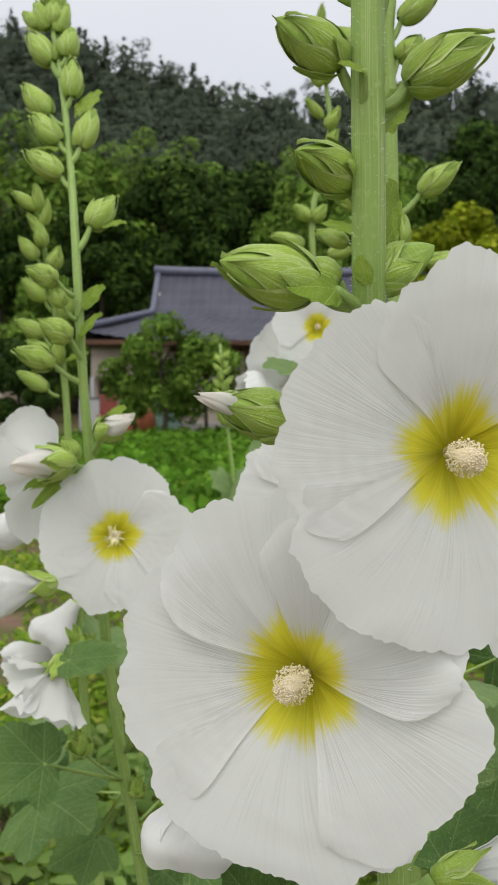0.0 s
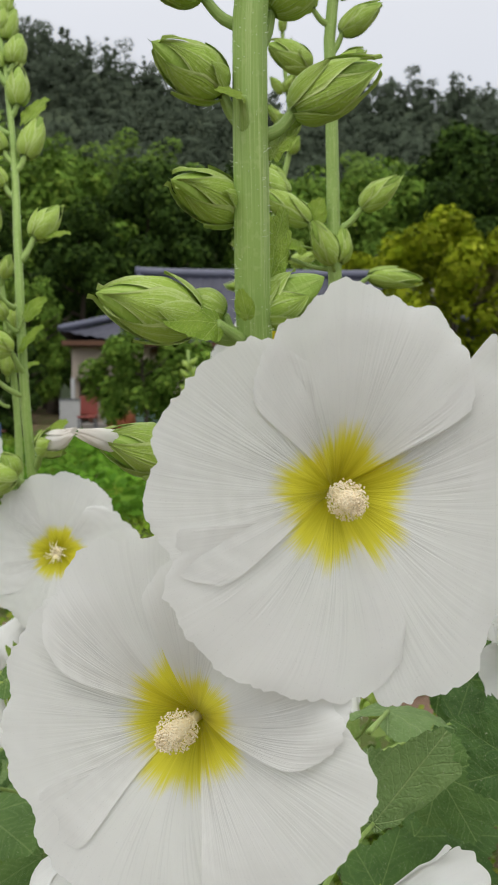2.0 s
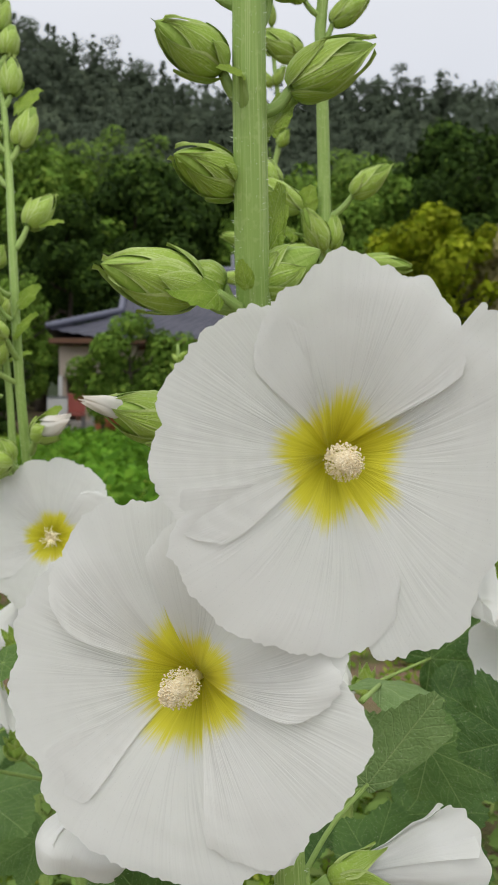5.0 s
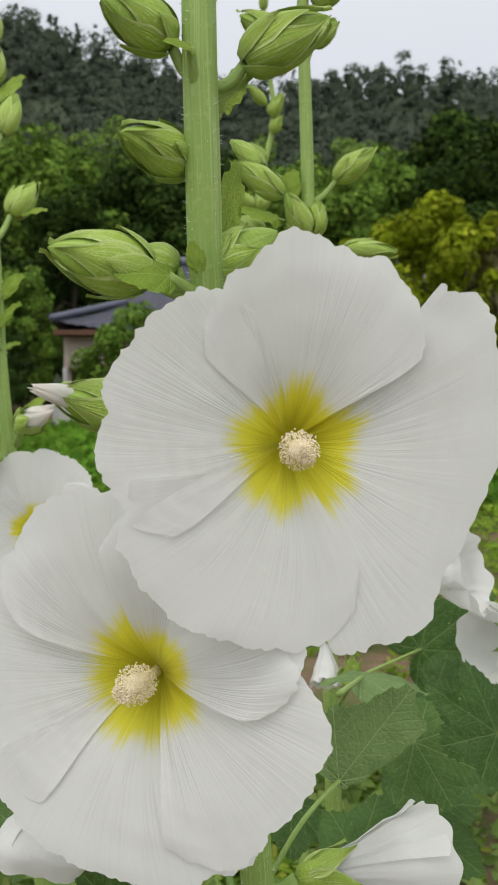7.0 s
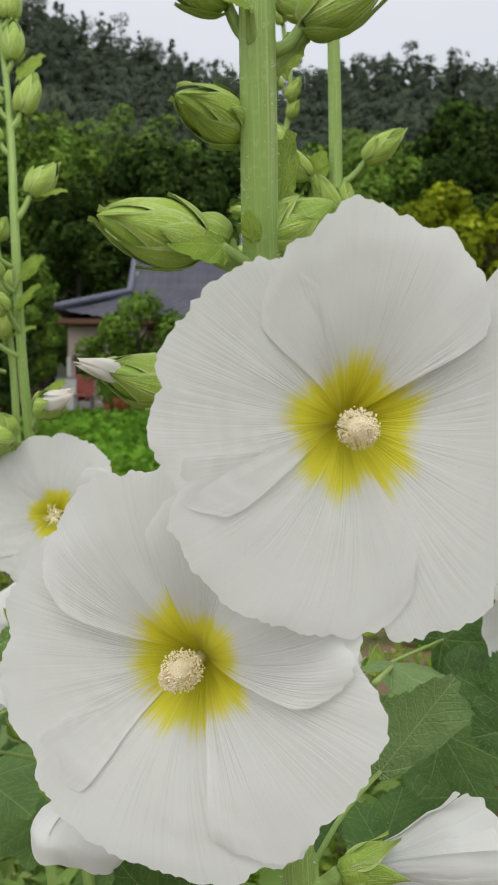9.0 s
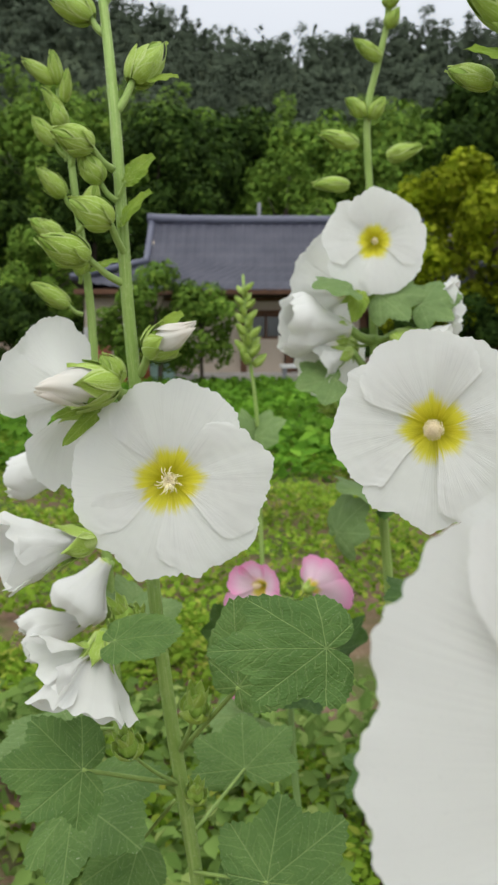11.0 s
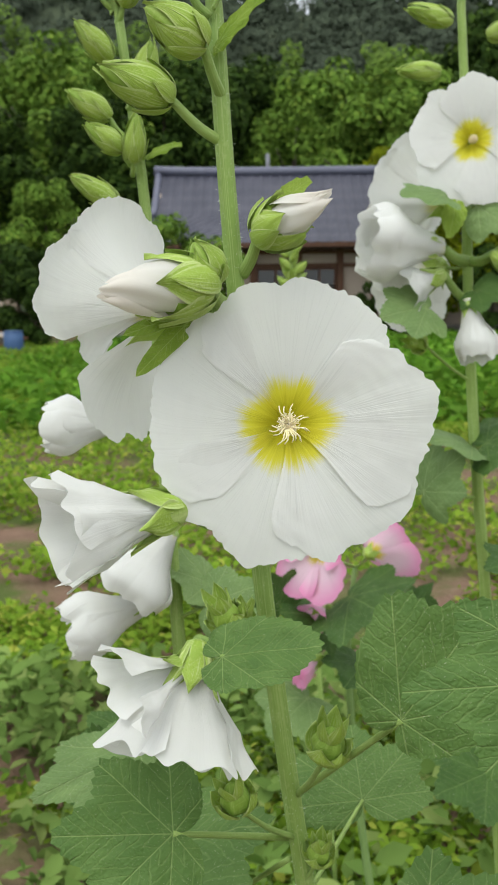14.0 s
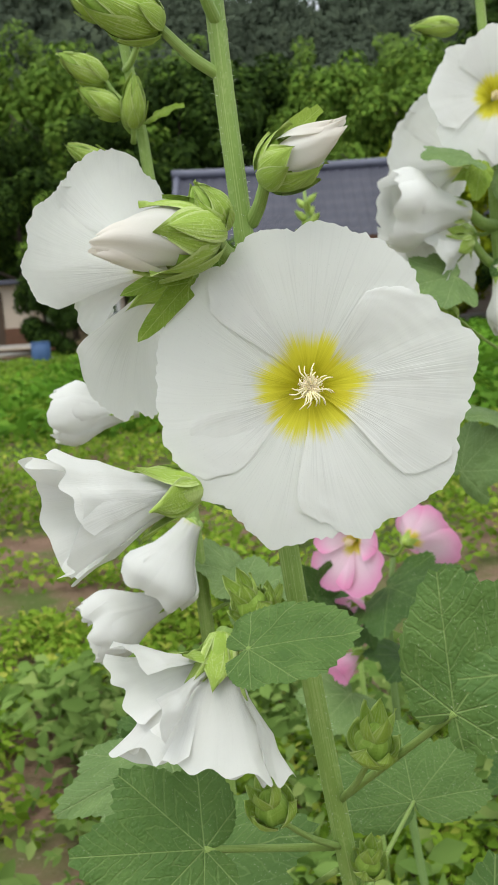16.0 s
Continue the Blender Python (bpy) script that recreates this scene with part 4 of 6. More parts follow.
def stamen_meshes(filaments=False, seed=0):
    """The unit column of stamens along +z: the column, and its grains or threads."""
    r0 = random.Random(seed)
    column = tube_mesh("column", [(0, 0, 0), (0.01, 0, 0.35), (0.0, 0.01, 0.75), (0, 0, 0.95)], [0.11, 0.10, 0.20, 0.12], M_POLLEN, 12)
    verts, faces = [], []
    ico = bmesh.new()
    bmesh.ops.create_icosphere(ico, subdivisions=1, radius=1.0)
    iv = [v.co.copy() for v in ico.verts]
    fi = [[v.index for v in f.verts] for f in ico.faces]
    ico.free()
    for q in range(700 if filaments else 1300):
        h = r0.uniform(0.42, 1.0) if not filaments else r0.uniform(0.6, 1.0)
        a = r0.uniform(0, 6.283)
        r = (0.24 * math.sin(math.pi * min(1, 0.12 + 0.88 * (1 - h) / 0.58) * 0.85) + 0.05) * r0.uniform(0.75, 1.32) * (0.8 if filaments else 1)
        if q % 4 == 0:
            r, h = 0.17 * math.sqrt(r0.random()), 1.02 + r0.uniform(-0.02, 0.05)
        c = Vector((r * math.cos(a), r * math.sin(a), h + r0.uniform(-0.03, 0.03)))
        s = r0.uniform(0.010, 0.018)
        b = len(verts)
        verts += [c + v * s for v in iv]
        faces += [tuple(b + i for i in f) for f in fi]
    grains = mesh_of("pollen_grains", verts, faces, M_POLLEN)
    threads = []
    if filaments:
        for q in range(22):
            a, d = r0.uniform(0, 6.283), r0.uniform(0.22, 0.42)
            x, y = math.cos(a), math.sin(a)
            pts = curve_points([(0.05 * x, 0.05 * y, 0.85), (0.5 * d * x, 0.5 * d * y, 1.12), (d * x - 0.05 * y, d * y + 0.05 * x, 1.22), (1.35 * d * x, 1.35 * d * y, 1.14)], 9)
            threads.append(tube_mesh("stigma_thread", pts, [0.016] * 8 + [0.011], M_STIGMA, 6))
    return column, grains, threads


STAMEN, STAMEN_THREADS = stamen_meshes(), stamen_meshes(True, 3)


def plant(at, label, group="hollyhocks"):
    return thing("hollyhock", at, label, "hollyhock", group)


def stem(p, ctrl, w0, w1, n=40, low=False, hairs=0, ribs=7, name="stem"):
    """A ribbed stem through the control points, from the ground up; returns its line."""
    pts = curve_points(ctrl, n)
    rad = w1 / 2 + (w0 - w1) / 2 * (1 - np.linspace(0, 1, n) ** 3)
    part(name, tube_mesh(name, pts, rad, M_STEM_LOW if low else M_STEM, 28 if w0 > 0.006 else 12, ribs, 0.035), p, Matrix())
    if hairs:
        r0 = random.Random(hairs)
        verts, faces = [], []
        for q in range(hairs):
            i = r0.randrange(n // 3, n - 1)
            c = pts[i].lerp(pts[i + 1], r0.random())
            a = r0.uniform(0, 6.283)
            d = Vector((math.cos(a), math.sin(a), r0.uniform(-0.3, 0.5)))
            base = c + Vector((math.cos(a), math.sin(a), 0)) * rad[i] * 0.98
            tip = base + d * r0.uniform(0.0006, 0.0016)
            t = Vector((-math.sin(a), math.cos(a), 0)) * 0.00007
            b = len(verts)
            verts += [base + t, base - t, base + Vector((0, 0, 0.00014)), tip]
            faces += [(b, b + 1, b + 3), (b + 1, b + 2, b + 3), (b + 2, b, b + 3)]
        tagged(part("hairs", mesh_of("hairs", verts, faces, M_HAIR, smooth=False), p, Matrix(), "fine pale stem hairs"), kind="stuff")
    return pts


def joint(line, b):
    """The point of a stem's line a little below the height of b."""
    return min(line, key=lambda q: abs(q.z - (b.z - 0.35 * (Vector((q.x, q.y)) - Vector((b.x, b.y))).length)))


def stalk(p, a, b, w, sag=0.0, name="stalk", parent=None):
    b = Vector(b)
    a = joint(a, b) if isinstance(a, list) else Vector(a)
    mid = a.lerp(b, 0.5) + Vector((0, 0, sag))
    me = tube_mesh(name, curve_points([a, mid, b], 8), np.linspace(w / 2 * 1.2, w / 2 * 0.9, 8), M_STEM, 10)
    return part(name, me, parent or p, Matrix())


SEED = [0]


def bud(p, tip, base, width, join=None, white=None, gape=False, spin=None):
    """A green bud from base to tip; join: where its stalk meets the stem; white: petals that peep out."""
    SEED[0] += 1
    r0 = random.Random(SEED[0])
    tip, base = Vector(tip), Vector(base)
    ln = (tip - base).length
    sp = r0.uniform(0, 72) if spin is None else spin
    width *= 0.82
    m = aim(base, tip - base, (0.2, -0.3, 1), (width, width, ln), sp)
    tip_only = bool(white) and len(white) > 2
    b = part("bud", BUD_OPEN if white and not tip_only else BUD, p, m)
    kinds = SEPALS_GAPE if (gape or (white and not tip_only)) else SEPALS
    for q in range(5):
        part("sepal", kinds[r0.randrange(len(kinds))], b, m @ Matrix.Rotation(radians(72 * q + r0.uniform(-6, 6)), 4, "Z") @ Matrix.Diagonal((1, 1, r0.uniform(0.90, 1.06), 1)))
    if width > 0.013:
        for q in range(4):
            part("bract", BRACT, b, m @ Matrix.Rotation(radians(90 * q + r0.uniform(-10, 10)), 4, "Z") @ Matrix.Diagonal((1.0, 1.0, r0.uniform(0.75, 1.15), 1)))
    if white:
        for q in range(4):
            part("petal", BELL_SHUT[r0.randrange(5)], b, m @ Matrix.Translation((0, 0, white[2] if tip_only else 0.20)) @ Matrix.Rotation(radians(90 * q + 20), 4, "Z") @ Matrix.Diagonal((white[0], white[0], white[1] * r0.uniform(0.84, 1.04), 1)), "white folded petal")
    if join is not None:
        stalk(p, join, base + (tip - base) * 0.03, width * 0.24, -0.002, parent=b)
    return b


def flower(p, at, axis, size, petals, up=(0, 0, 1), kinds=None, throat=0.28, threads=False, column=0.27, join=None, calyx=True, lift=0.021, calyx_size=0.42):
    """An open flower. petals: (angle, length, share of width, layer). at is the middle of its rim."""
    kinds = kinds or PETALS
    m = aim(at, axis, up, (size, size, size))
    back = m @ Matrix.Translation((0, 0, -throat - 0.07)) @ Matrix.Diagonal((calyx_size, calyx_size, calyx_size, 1))
    f = part("flower", CUP, p, back)
    if calyx:
        for q in range(5):
            part("sepal", CALYX_SEPAL, f, back @ Matrix.Rotation(radians(72 * q + 30), 4, "Z"))
    for i, (ang, ln, wide, layer) in enumerate(petals):
        pm = m @ Matrix.Rotation(radians(ang), 4, "Z") @ Matrix.Translation((0, 0, layer * lift)) @ Matrix.Diagonal((ln, ln * wide, 1, 1))
        part("petal", kinds[i % len(kinds)], f, pm)
    col, grains, thr = STAMEN_THREADS if threads else STAMEN
    cm = m @ Matrix.Translation((0, 0, -throat + 0.03)) @ Matrix.Diagonal((column * 1.05, column * 1.05, column * (1.0 if threads else 1.75), 1))
    c = part("stamen_column", col, f, cm, "pale yellow column of stamens")
    tagged(part("pollen", grains, f, cm, "cream pollen"), kind="stuff")
    for t in thr:
        part("stigma_thread", t, f, cm, "pale stigma thread")
    if join is not None:
        stalk(p, join, back @ Vector((0, 0, -0.28)), size * 0.065, -0.004, parent=f)
    return f


def capsule(p, base, axis, size, join=None):
    """A spent calyx: a round cup with five upright pointed sepals inside a ring of bracts."""
    SEED[0] += 1
    r0 = random.Random(SEED[0])
    size *= 0.66
    m = aim(Vector(base), Vector(axis), (0.2, -0.4, 1), (size, size, size * 1.1), r0.uniform(0, 60))
    c = part("seed_capsule", BUD, p, m @ Matrix.Diagonal((0.92, 0.92, 0.92, 1)), "round green seed capsule")
    for q in range(5):
        part("sepal", SEPALS_GAPE[q % 3], c, m @ Matrix.Translation((0, 0, 0.40)) @ Matrix.Rotation(radians(72 * q + r0.uniform(-6, 6)), 4, "Z") @ Matrix.Diagonal((0.70, 0.70, 1.30 + r0.uniform(-0.12, 0.12), 1)))
    for q in range(5):
        part("bract", SEPALS_GAPE[q % 3], c, m @ Matrix.Translation((0, 0, -0.02)) @ Matrix.Rotation(radians(60 * q + 20 + r0.uniform(-8, 8)), 4, "Z") @ Matrix.Diagonal((1.12, 1.12, 0.98 + r0.uniform(-0.12, 0.12), 1)))
    if join is not None:
        stalk(p, join, m @ Vector((0, 0, 0.02)), size * 0.16, -0.002, parent=c)
    return c


def bell(p, base, tip, size, kinds=None, join=None, petals=5, sep=0.42, squash=1.0, spin=0.0, label=""):
    """A half-closed or wilting flower: a funnel of petals from its green calyx at base to its mouth at tip."""
    SEED[0] += 1
    r0 = random.Random(SEED[0])
    kinds = kinds or BELL
    base, tip = Vector(base), Vector(tip)
    ln = (tip - base).length
    m = aim(base, tip - base, (0.1, -0.4, 1), (size, size * squash, ln))
    u = max(size, ln * 0.55) * sep * 2.9
    cup = aim(base + (tip - base).normalized() * u * 0.22, tip - base, (0.1, -0.4, 1), (u * 0.8, u * 0.8, u * 0.9))
    f = part("flower", CUP, p, cup)
    for q in range(5):
        part("sepal", CALYX_HUG, f, cup @ Matrix.Rotation(radians(72 * q + 15), 4, "Z"))
    for q in range(petals):
        part("petal", kinds[r0.randrange(len(kinds))], f, m @ Matrix.Rotation(radians(360 / petals * q + spin), 4, "Z") @ Matrix.Diagonal((1, 1, r0.uniform(0.92, 1.04), 1)), label)
    if join is not None:
        stalk(p, join, cup @ Vector((0, 0, -0.28)), u * 0.18, -0.004, parent=f)
    return f


LEAF_EDGE = ((0, 1.0), (10, 0.90), (24, 0.74), (40, 0.86), (46, 0.88), (54, 0.78), (70, 0.60), (86, 0.68), (94, 0.70), (108, 0.58), (130, 0.42), (152, 0.27), (170, 0.12), (180, 0.05))


YOUNG_EDGE = ((0, 1.0), (8, 0.93), (20, 0.78), (40, 0.58), (70, 0.36), (110, 0.22), (150, 0.14), (180, 0.05))


def leaf_mesh(seed, mat, cup=0.12, crinkle=0.035, narrow=1.0, rings=12, rays=116, edge=None, teeth=0.022):
    """A lobed, toothed leaf: its stalk at the origin, its tip at y 1. uv: its plane."""
    r0 = random.Random(seed)
    ang = [a for a, r in edge or LEAF_EDGE]
    rad = [r for a, r in edge or LEAF_EDGE]
    verts, uv, faces = [(0, 0, 0)], [(0, 0)], []
    for i in range(1, rings + 1):
        f = i / rings
        for j in range(rays):
            t = 360.0 * j / rays - 180
            e = float(np.interp(t if ang[0] < 0 else abs(t), ang, rad)) * (1 + 0.10 * noise.noise((t / 40, seed * 3.0, 1)))
            e *= 1 + teeth * (1 if j % 2 else -1) * (1 if i == rings else 0)
            x, y = e * f * math.sin(radians(t)) * narrow, e * f * math.cos(radians(t))
            near = abs(((t / 43.5) + 40.5) % 1.0 - 0.5)
            z = -cup * f * f * e - 0.03 * (0.5 - near) * f * 2 * e
            z += crinkle * f * noise.noise((x * 7, y * 7, seed * 2.0)) + 0.07 * f * f * noise.noise((x * 1.8, y * 1.8, seed * 5.0))
            z += 0.10 * abs(x) * f
            verts.append((x, y, z))
            uv.append((x / narrow, y))
    for j in range(rays):
        faces.append((0, 1 + (j + 1) % rays, 1 + j))
    for i in range(rings - 1):
        for j in range(rays):
            a, b = 1 + i * rays + j, 1 + i * rays + (j + 1) % rays
            faces.append((a, b, b + rays, a + rays))
    return mesh_of("leaf", verts, faces, mat, uv)


# leaves in the darkened green, with shade in their colour
LEAVES_SHADE = [leaf_mesh(i, M_LEAF_SHADE, cup=(0.10, 0.22, -0.08, 0.15)[i]) for i in range(4)]
LEAVES_MID = [leaf_mesh(i + 20, M_LEAF_MID, cup=(0.10, 0.22, -0.08, 0.15)[i]) for i in range(4)]
LEAVES_PALE = [leaf_mesh(i + 10, M_LEAF_PALE, cup=(0.16, 0.28)[i]) for i in range(2)]
KITE_EDGE = ((-180, 0.04), (-120, 0.10), (-88, 0.30), (-71, 0.43), (-55, 0.56), (-44, 0.64), (-30, 0.60), (-19, 0.66), (-8, 0.88), (0, 1.0), (8, 0.92), (14, 0.86), (20, 0.93), (26, 0.60), (38, 0.30), (75, 0.10), (180, 0.04))
KITE = leaf_mesh(37, M_LEAF_PALE, cup=0.06, edge=KITE_EDGE)
YOUNG = leaf_mesh(31, M_YOUNG, cup=0.20, crinkle=0.09, narrow=0.85, rings=8, rays=64, edge=YOUNG_EDGE, teeth=0.03)
LANCE = leaf_mesh(39, M_YOUNG, cup=0.10, crinkle=0.03, rings=8, rays=60, edge=((0, 1.0), (5, 0.92), (10, 0.78), (16, 0.60), (26, 0.42), (45, 0.27), (90, 0.17), (180, 0.08)), teeth=0.0)
OVATE = leaf_mesh(33, M_LEAF_MID, cup=0.10, crinkle=0.05, edge=((0, 1.0), (10, 0.95), (25, 0.80), (45, 0.62), (75, 0.46), (120, 0.34), (160, 0.24), (180, 0.05)))
FAN = leaf_mesh(35, M_LEAF_MID, cup=0.08, edge=((0, 1.0), (10, 0.93), (22, 0.82), (38, 0.90), (48, 0.88), (58, 0.70), (80, 0.50), (110, 0.32), (150, 0.18), (180, 0.05)))


def leaf(p, at, tip, normal, join=None, kind=None, wide=1.0, stalk_w=0.0024, sag=0.0):
    SEED[0] += 1
    at, tip = Vector(at), Vector(tip)
    y = (tip - at)
    ln = y.length
    y.normalize()
    z = Vector(normal)
    x = y.cross(z).normalized()
    z = x.cross(y)
    m = Matrix.Translation(at) @ Matrix((x, y, z)).transposed().to_4x4() @ Matrix.Diagonal((ln * wide * 0.88, ln, ln, 1))
    l = part("leaf", kind or LEAVES_SHADE[SEED[0] % 4], p, m)
    if join is not None:
        stalk(p, join, at, stalk_w, sag, "leaf_stalk", l)
    return l


FACE = (0.05, -1, 0.25)

# ---- hollyhock with the two great open flowers ----
pa = plant((0.09, 0.31, 0), "tall hollyhock with two large white yellow-eyed flowers and green buds")
A_STEM = stem(pa, [(0.085, 0.33, -0.02), (0.082, 0.33, 0.5), (0.0500, 0.3250, 1.0295), (0.0412, 0.3150, 1.1578), (0.0348, 0.2850, 1.2357), (0.0341, 0.2830, 1.2756), (0.0334, 0.2830, 1.3029), (0.0358, 0.2850, 1.3422), (0.0364, 0.2850, 1.3813)], 0.0125, 0.0089, 60, hairs=2600)
flower(pa, (0.0593, 0.2700, 1.1802), (0.12, -1, -0.04), 0.0525, [(56, 1.03, 1.0, 0), (-18, 1.06, 1.62, 1.5), (-113, 1.09, 1.02, 1.9), (162, 1.03, 1.04, 2.2), (86, 1.06, 0.90, 2.6)], join=A_STEM)
flower(pa, (0.0137, 0.2900, 1.1092), (-0.33, -0.94, 0.03), 0.0574, [(-98, 1.05, 1.18, 0), (174, 0.99, 1.18, 0.04), (-18, 1.03, 1.06, 1.5), (44, 0.92, 1.10, 2.8), (110, 1.06, 0.88, 2.2)], kinds=PETALS_DEEP, throat=0.34, join=A_STEM)
bud(pa, (-0.0084, 0.2800, 1.2354), (0.0195, 0.2870, 1.2287), 0.0209, (0.0318, 0.2870, 1.2233))
bud(pa, (0.0139, 0.2920, 1.2347), (0.0274, 0.2900, 1.2303), 0.0138, (0.0318, 0.2880, 1.2250))
bud(pa, (0.0128, 0.2720, 1.2646), (0.0304, 0.2920, 1.2603), 0.0164, (0.0328, 0.2880, 1.2535))
bud(pa, (0.0075, 0.2750, 1.3015), (0.0262, 0.2850, 1.2918), 0.0168, (0.0335, 0.2850, 1.2808))
bud(pa, (0.0694, 0.2850, 1.2996), (0.0462, 0.2900, 1.2882), 0.0180, (0.0372, 0.2880, 1.2801))
bud(pa, (-0.0092, 0.2900, 1.1952), (0.0142, 0.3000, 1.1883), 0.0187, (0.0404, 0.3150, 1.1759), white=(0.42, 0.62, 0.62))
bud(pa, (0.0559, 0.2950, 1.2419), (0.0362, 0.2900, 1.2303), 0.0170, (0.0354, 0.2920, 1.2237), gape=True)
bud(pa, (0.0021, 0.2780, 1.3256), (0.0211, 0.2860, 1.3175), 0.0158, (0.0328, 0.2850, 1.3087))
bud(pa, (0.0552, 0.2900, 1.3294), (0.0394, 0.2900, 1.3153), 0.0158, (0.0369, 0.2880, 1.3052))
bud(pa, (0.0173, 0.2780, 1.3424), (0.0281, 0.2860, 1.3305), 0.0152, (0.0351, 0.2850, 1.3240))
bud(pa, (0.0535, 0.2780, 1.3537), (0.0421, 0.2860, 1.3473), 0.0145, (0.0366, 0.2850, 1.3407))
bud(pa, (0.0172, 0.2780, 1.3636), (0.0311, 0.2860, 1.3593), 0.0139, (0.0365, 0.2850, 1.3528))
bud(pa, (0.0361, 0.2820, 1.3955), (0.0364, 0.2850, 1.3813), 0.0139)
leaf(pa, (0.0317, 0.2750, 1.2876), (0.0251, 0.2700, 1.2891), (0.2, -0.7, 0.8), (0.0325, 0.2800, 1.2793), YOUNG, 1.5, 0.0026)
leaf(pa, (0.0332, 0.2770, 1.2289), (0.0312, 0.2750, 1.2363), (-0.2, -1, 0.2), None, YOUNG, 1.2)
leaf(pa, (0.0407, 0.2880, 1.2754), (0.0453, 0.3000, 1.2957), (-0.6, -0.8, 0.2), None, YOUNG, 0.8)
leaf(pa, (0.0250, 0.2800, 1.2274), (0.0116, 0.2720, 1.2296), (0.2, -0.8, 0.7), (0.0319, 0.2850, 1.2231), YOUNG, 1.6, 0.003)
leaf(pa, (0.0401, 0.2920, 1.2406), (0.0423, 0.3000, 1.2660), (-0.4, -0.8, 0.2), None, YOUNG, 0.6)
leaf(pa, (0.0815, 0.3560, 1.0505), (0.1090, 0.3560, 1.0850), (-0.05, -1.0, 0.15), (0.0530, 0.3300, 1.0251), KITE, 1.12, 0.0019, 0.004)
leaf(pa, (0.0120, 0.3300, 1.0040), (-0.0010, 0.3050, 1.0390), (0.2, -0.9, 0.5), None, LEAVES_SHADE[1])
bell(pa, (0.0647, 0.3250, 1.0300), (0.1135, 0.3350, 1.0321), 0.0367, BELL, (0.0500, 0.3250, 1.0279), sep=0.30)
bell(pa, (-0.0120, 0.3300, 1.0680), (-0.0200, 0.3250, 1.0370), 0.0330, BELL_PUFF, sep=0.20, spin=30)
leaf(pa, (0.1101, 0.5000, 1.0432), (0.1491, 0.5400, 1.0410), (0, -0.05, 1), (0.0889, 0.4200, 1.0614), LEAVES_PALE[1], 0.7)
leaf(pa, (0.1871, 0.5200, 1.0050), (0.1480, 0.5050, 1.0380), (0.1, -0.8, 0.6), None, LEAVES_SHADE[0], 0.9)
leaf(pa, (0.1150, 0.5500, 0.9200), (0.1650, 0.5700, 0.9350), (0.1, -0.6, 0.8), None, LEAVES_SHADE[3], 1.0)
leaf(pa, (0.1500, 0.5600, 0.9850), (0.1960, 0.5500, 0.9700), (0.0, -0.8, 0.6), (0.1115, 0.6550, 0.9600), LEAVES_MID[1], 1.0)

# ---- slimmer hollyhock close behind it ----
pb = plant((0.12, 0.66, 0), "slim hollyhock with small buds behind the great flowers")
B_STEM = stem(pb, [(0.115, 0.66, -0.02), (0.1138, 0.6550, 0.8747), (0.1109, 0.6550, 0.9940), (0.1017, 0.6600, 1.1861), (0.0968, 0.6600, 1.2986), (0.0942, 0.6600, 1.3902), (0.0924, 0.6600, 1.4443), (0.1047, 0.6600, 1.5392), (0.1050, 0.6600, 1.5855)], 0.0125, 0.006, 44, hairs=600)
for tip, base, w, join in (((0.1395, 0.6550, 1.3483), (0.1152, 0.6600, 1.3288), 52, (0.0987, 0.6600, 1.3126)),
        ((0.0805, 0.6400, 1.3163), (0.0952, 0.6500, 1.2912), 50, (0.0972, 0.6600, 1.2874)),
        ((0.1024, 0.6600, 1.3170), (0.1002, 0.6600, 1.2919), 46, (0.0972, 0.6600, 1.2874)),
        ((0.0471, 0.6500, 1.3377), (0.0789, 0.6550, 1.3180), 54, (0.0953, 0.6600, 1.3023)),
        ((0.0452, 0.6800, 1.3592), (0.0666, 0.6700, 1.3390), 42, (0.0942, 0.6600, 1.3244)),
        ((0.1578, 0.6700, 1.2819), (0.1212, 0.6650, 1.2843), 42, (0.0987, 0.6600, 1.2726))):
    bud(pb, tip, base, w * 0.000378, join)
for tip, base, w, join in (((0.0464, 0.6800, 1.3062), (0.0683, 0.6700, 1.2963), 40, (0.0972, 0.6600, 1.2874)),
        ((0.0514, 0.6500, 1.4309), (0.0794, 0.6550, 1.4176), 58, (0.0911, 0.6600, 1.4053)),
        ((0.1154, 0.6600, 1.4312), (0.0986, 0.6600, 1.4164), 46, (0.0937, 0.6600, 1.4016)),
        ((0.1265, 0.6600, 1.4613), (0.1004, 0.6600, 1.4421), 50, (0.0936, 0.6600, 1.4273)),
        ((0.0606, 0.6500, 1.4741), (0.0812, 0.6550, 1.4546), 50, (0.0928, 0.6600, 1.4457)),
        ((0.1058, 0.6600, 1.4859), (0.0965, 0.6600, 1.4640), 50, (0.0928, 0.6600, 1.4530))):
    bud(pb, tip, base, w * 0.000378, join)
leaf(pb, (0.0808, 0.6550, 1.3161), (0.0867, 0.6500, 1.3334), (-0.2, -1, 0.3), None, YOUNG, 1.5)
leaf(pb, (0.0749, 0.6500, 1.3014), (0.0490, 0.6400, 1.3106), (0.1, -0.6, 0.8), (0.0961, 0.6600, 1.2986), YOUNG, 1.2, 0.002)
flower(pb, (0.0430, 0.6800, 1.1202), (-0.25, -0.96, 0.05), 0.054, [(-100, 1, 1, 0), (172, 1, 1.1, 1), (38, 1, 1.1, 2), (106, 1, 1, 3), (-31, 1, 1, 4)], join=B_STEM)
bell(pb, (0.1633, 0.6200, 1.0636), (0.1962, 0.6000, 1.0765), 0.05, BELL, (0.1133, 0.6600, 1.0630), sep=0.3)
bell(pb, (0.2442, 0.6200, 1.0294), (0.2028, 0.6000, 1.0283), 0.055, BELL, sep=0.3)
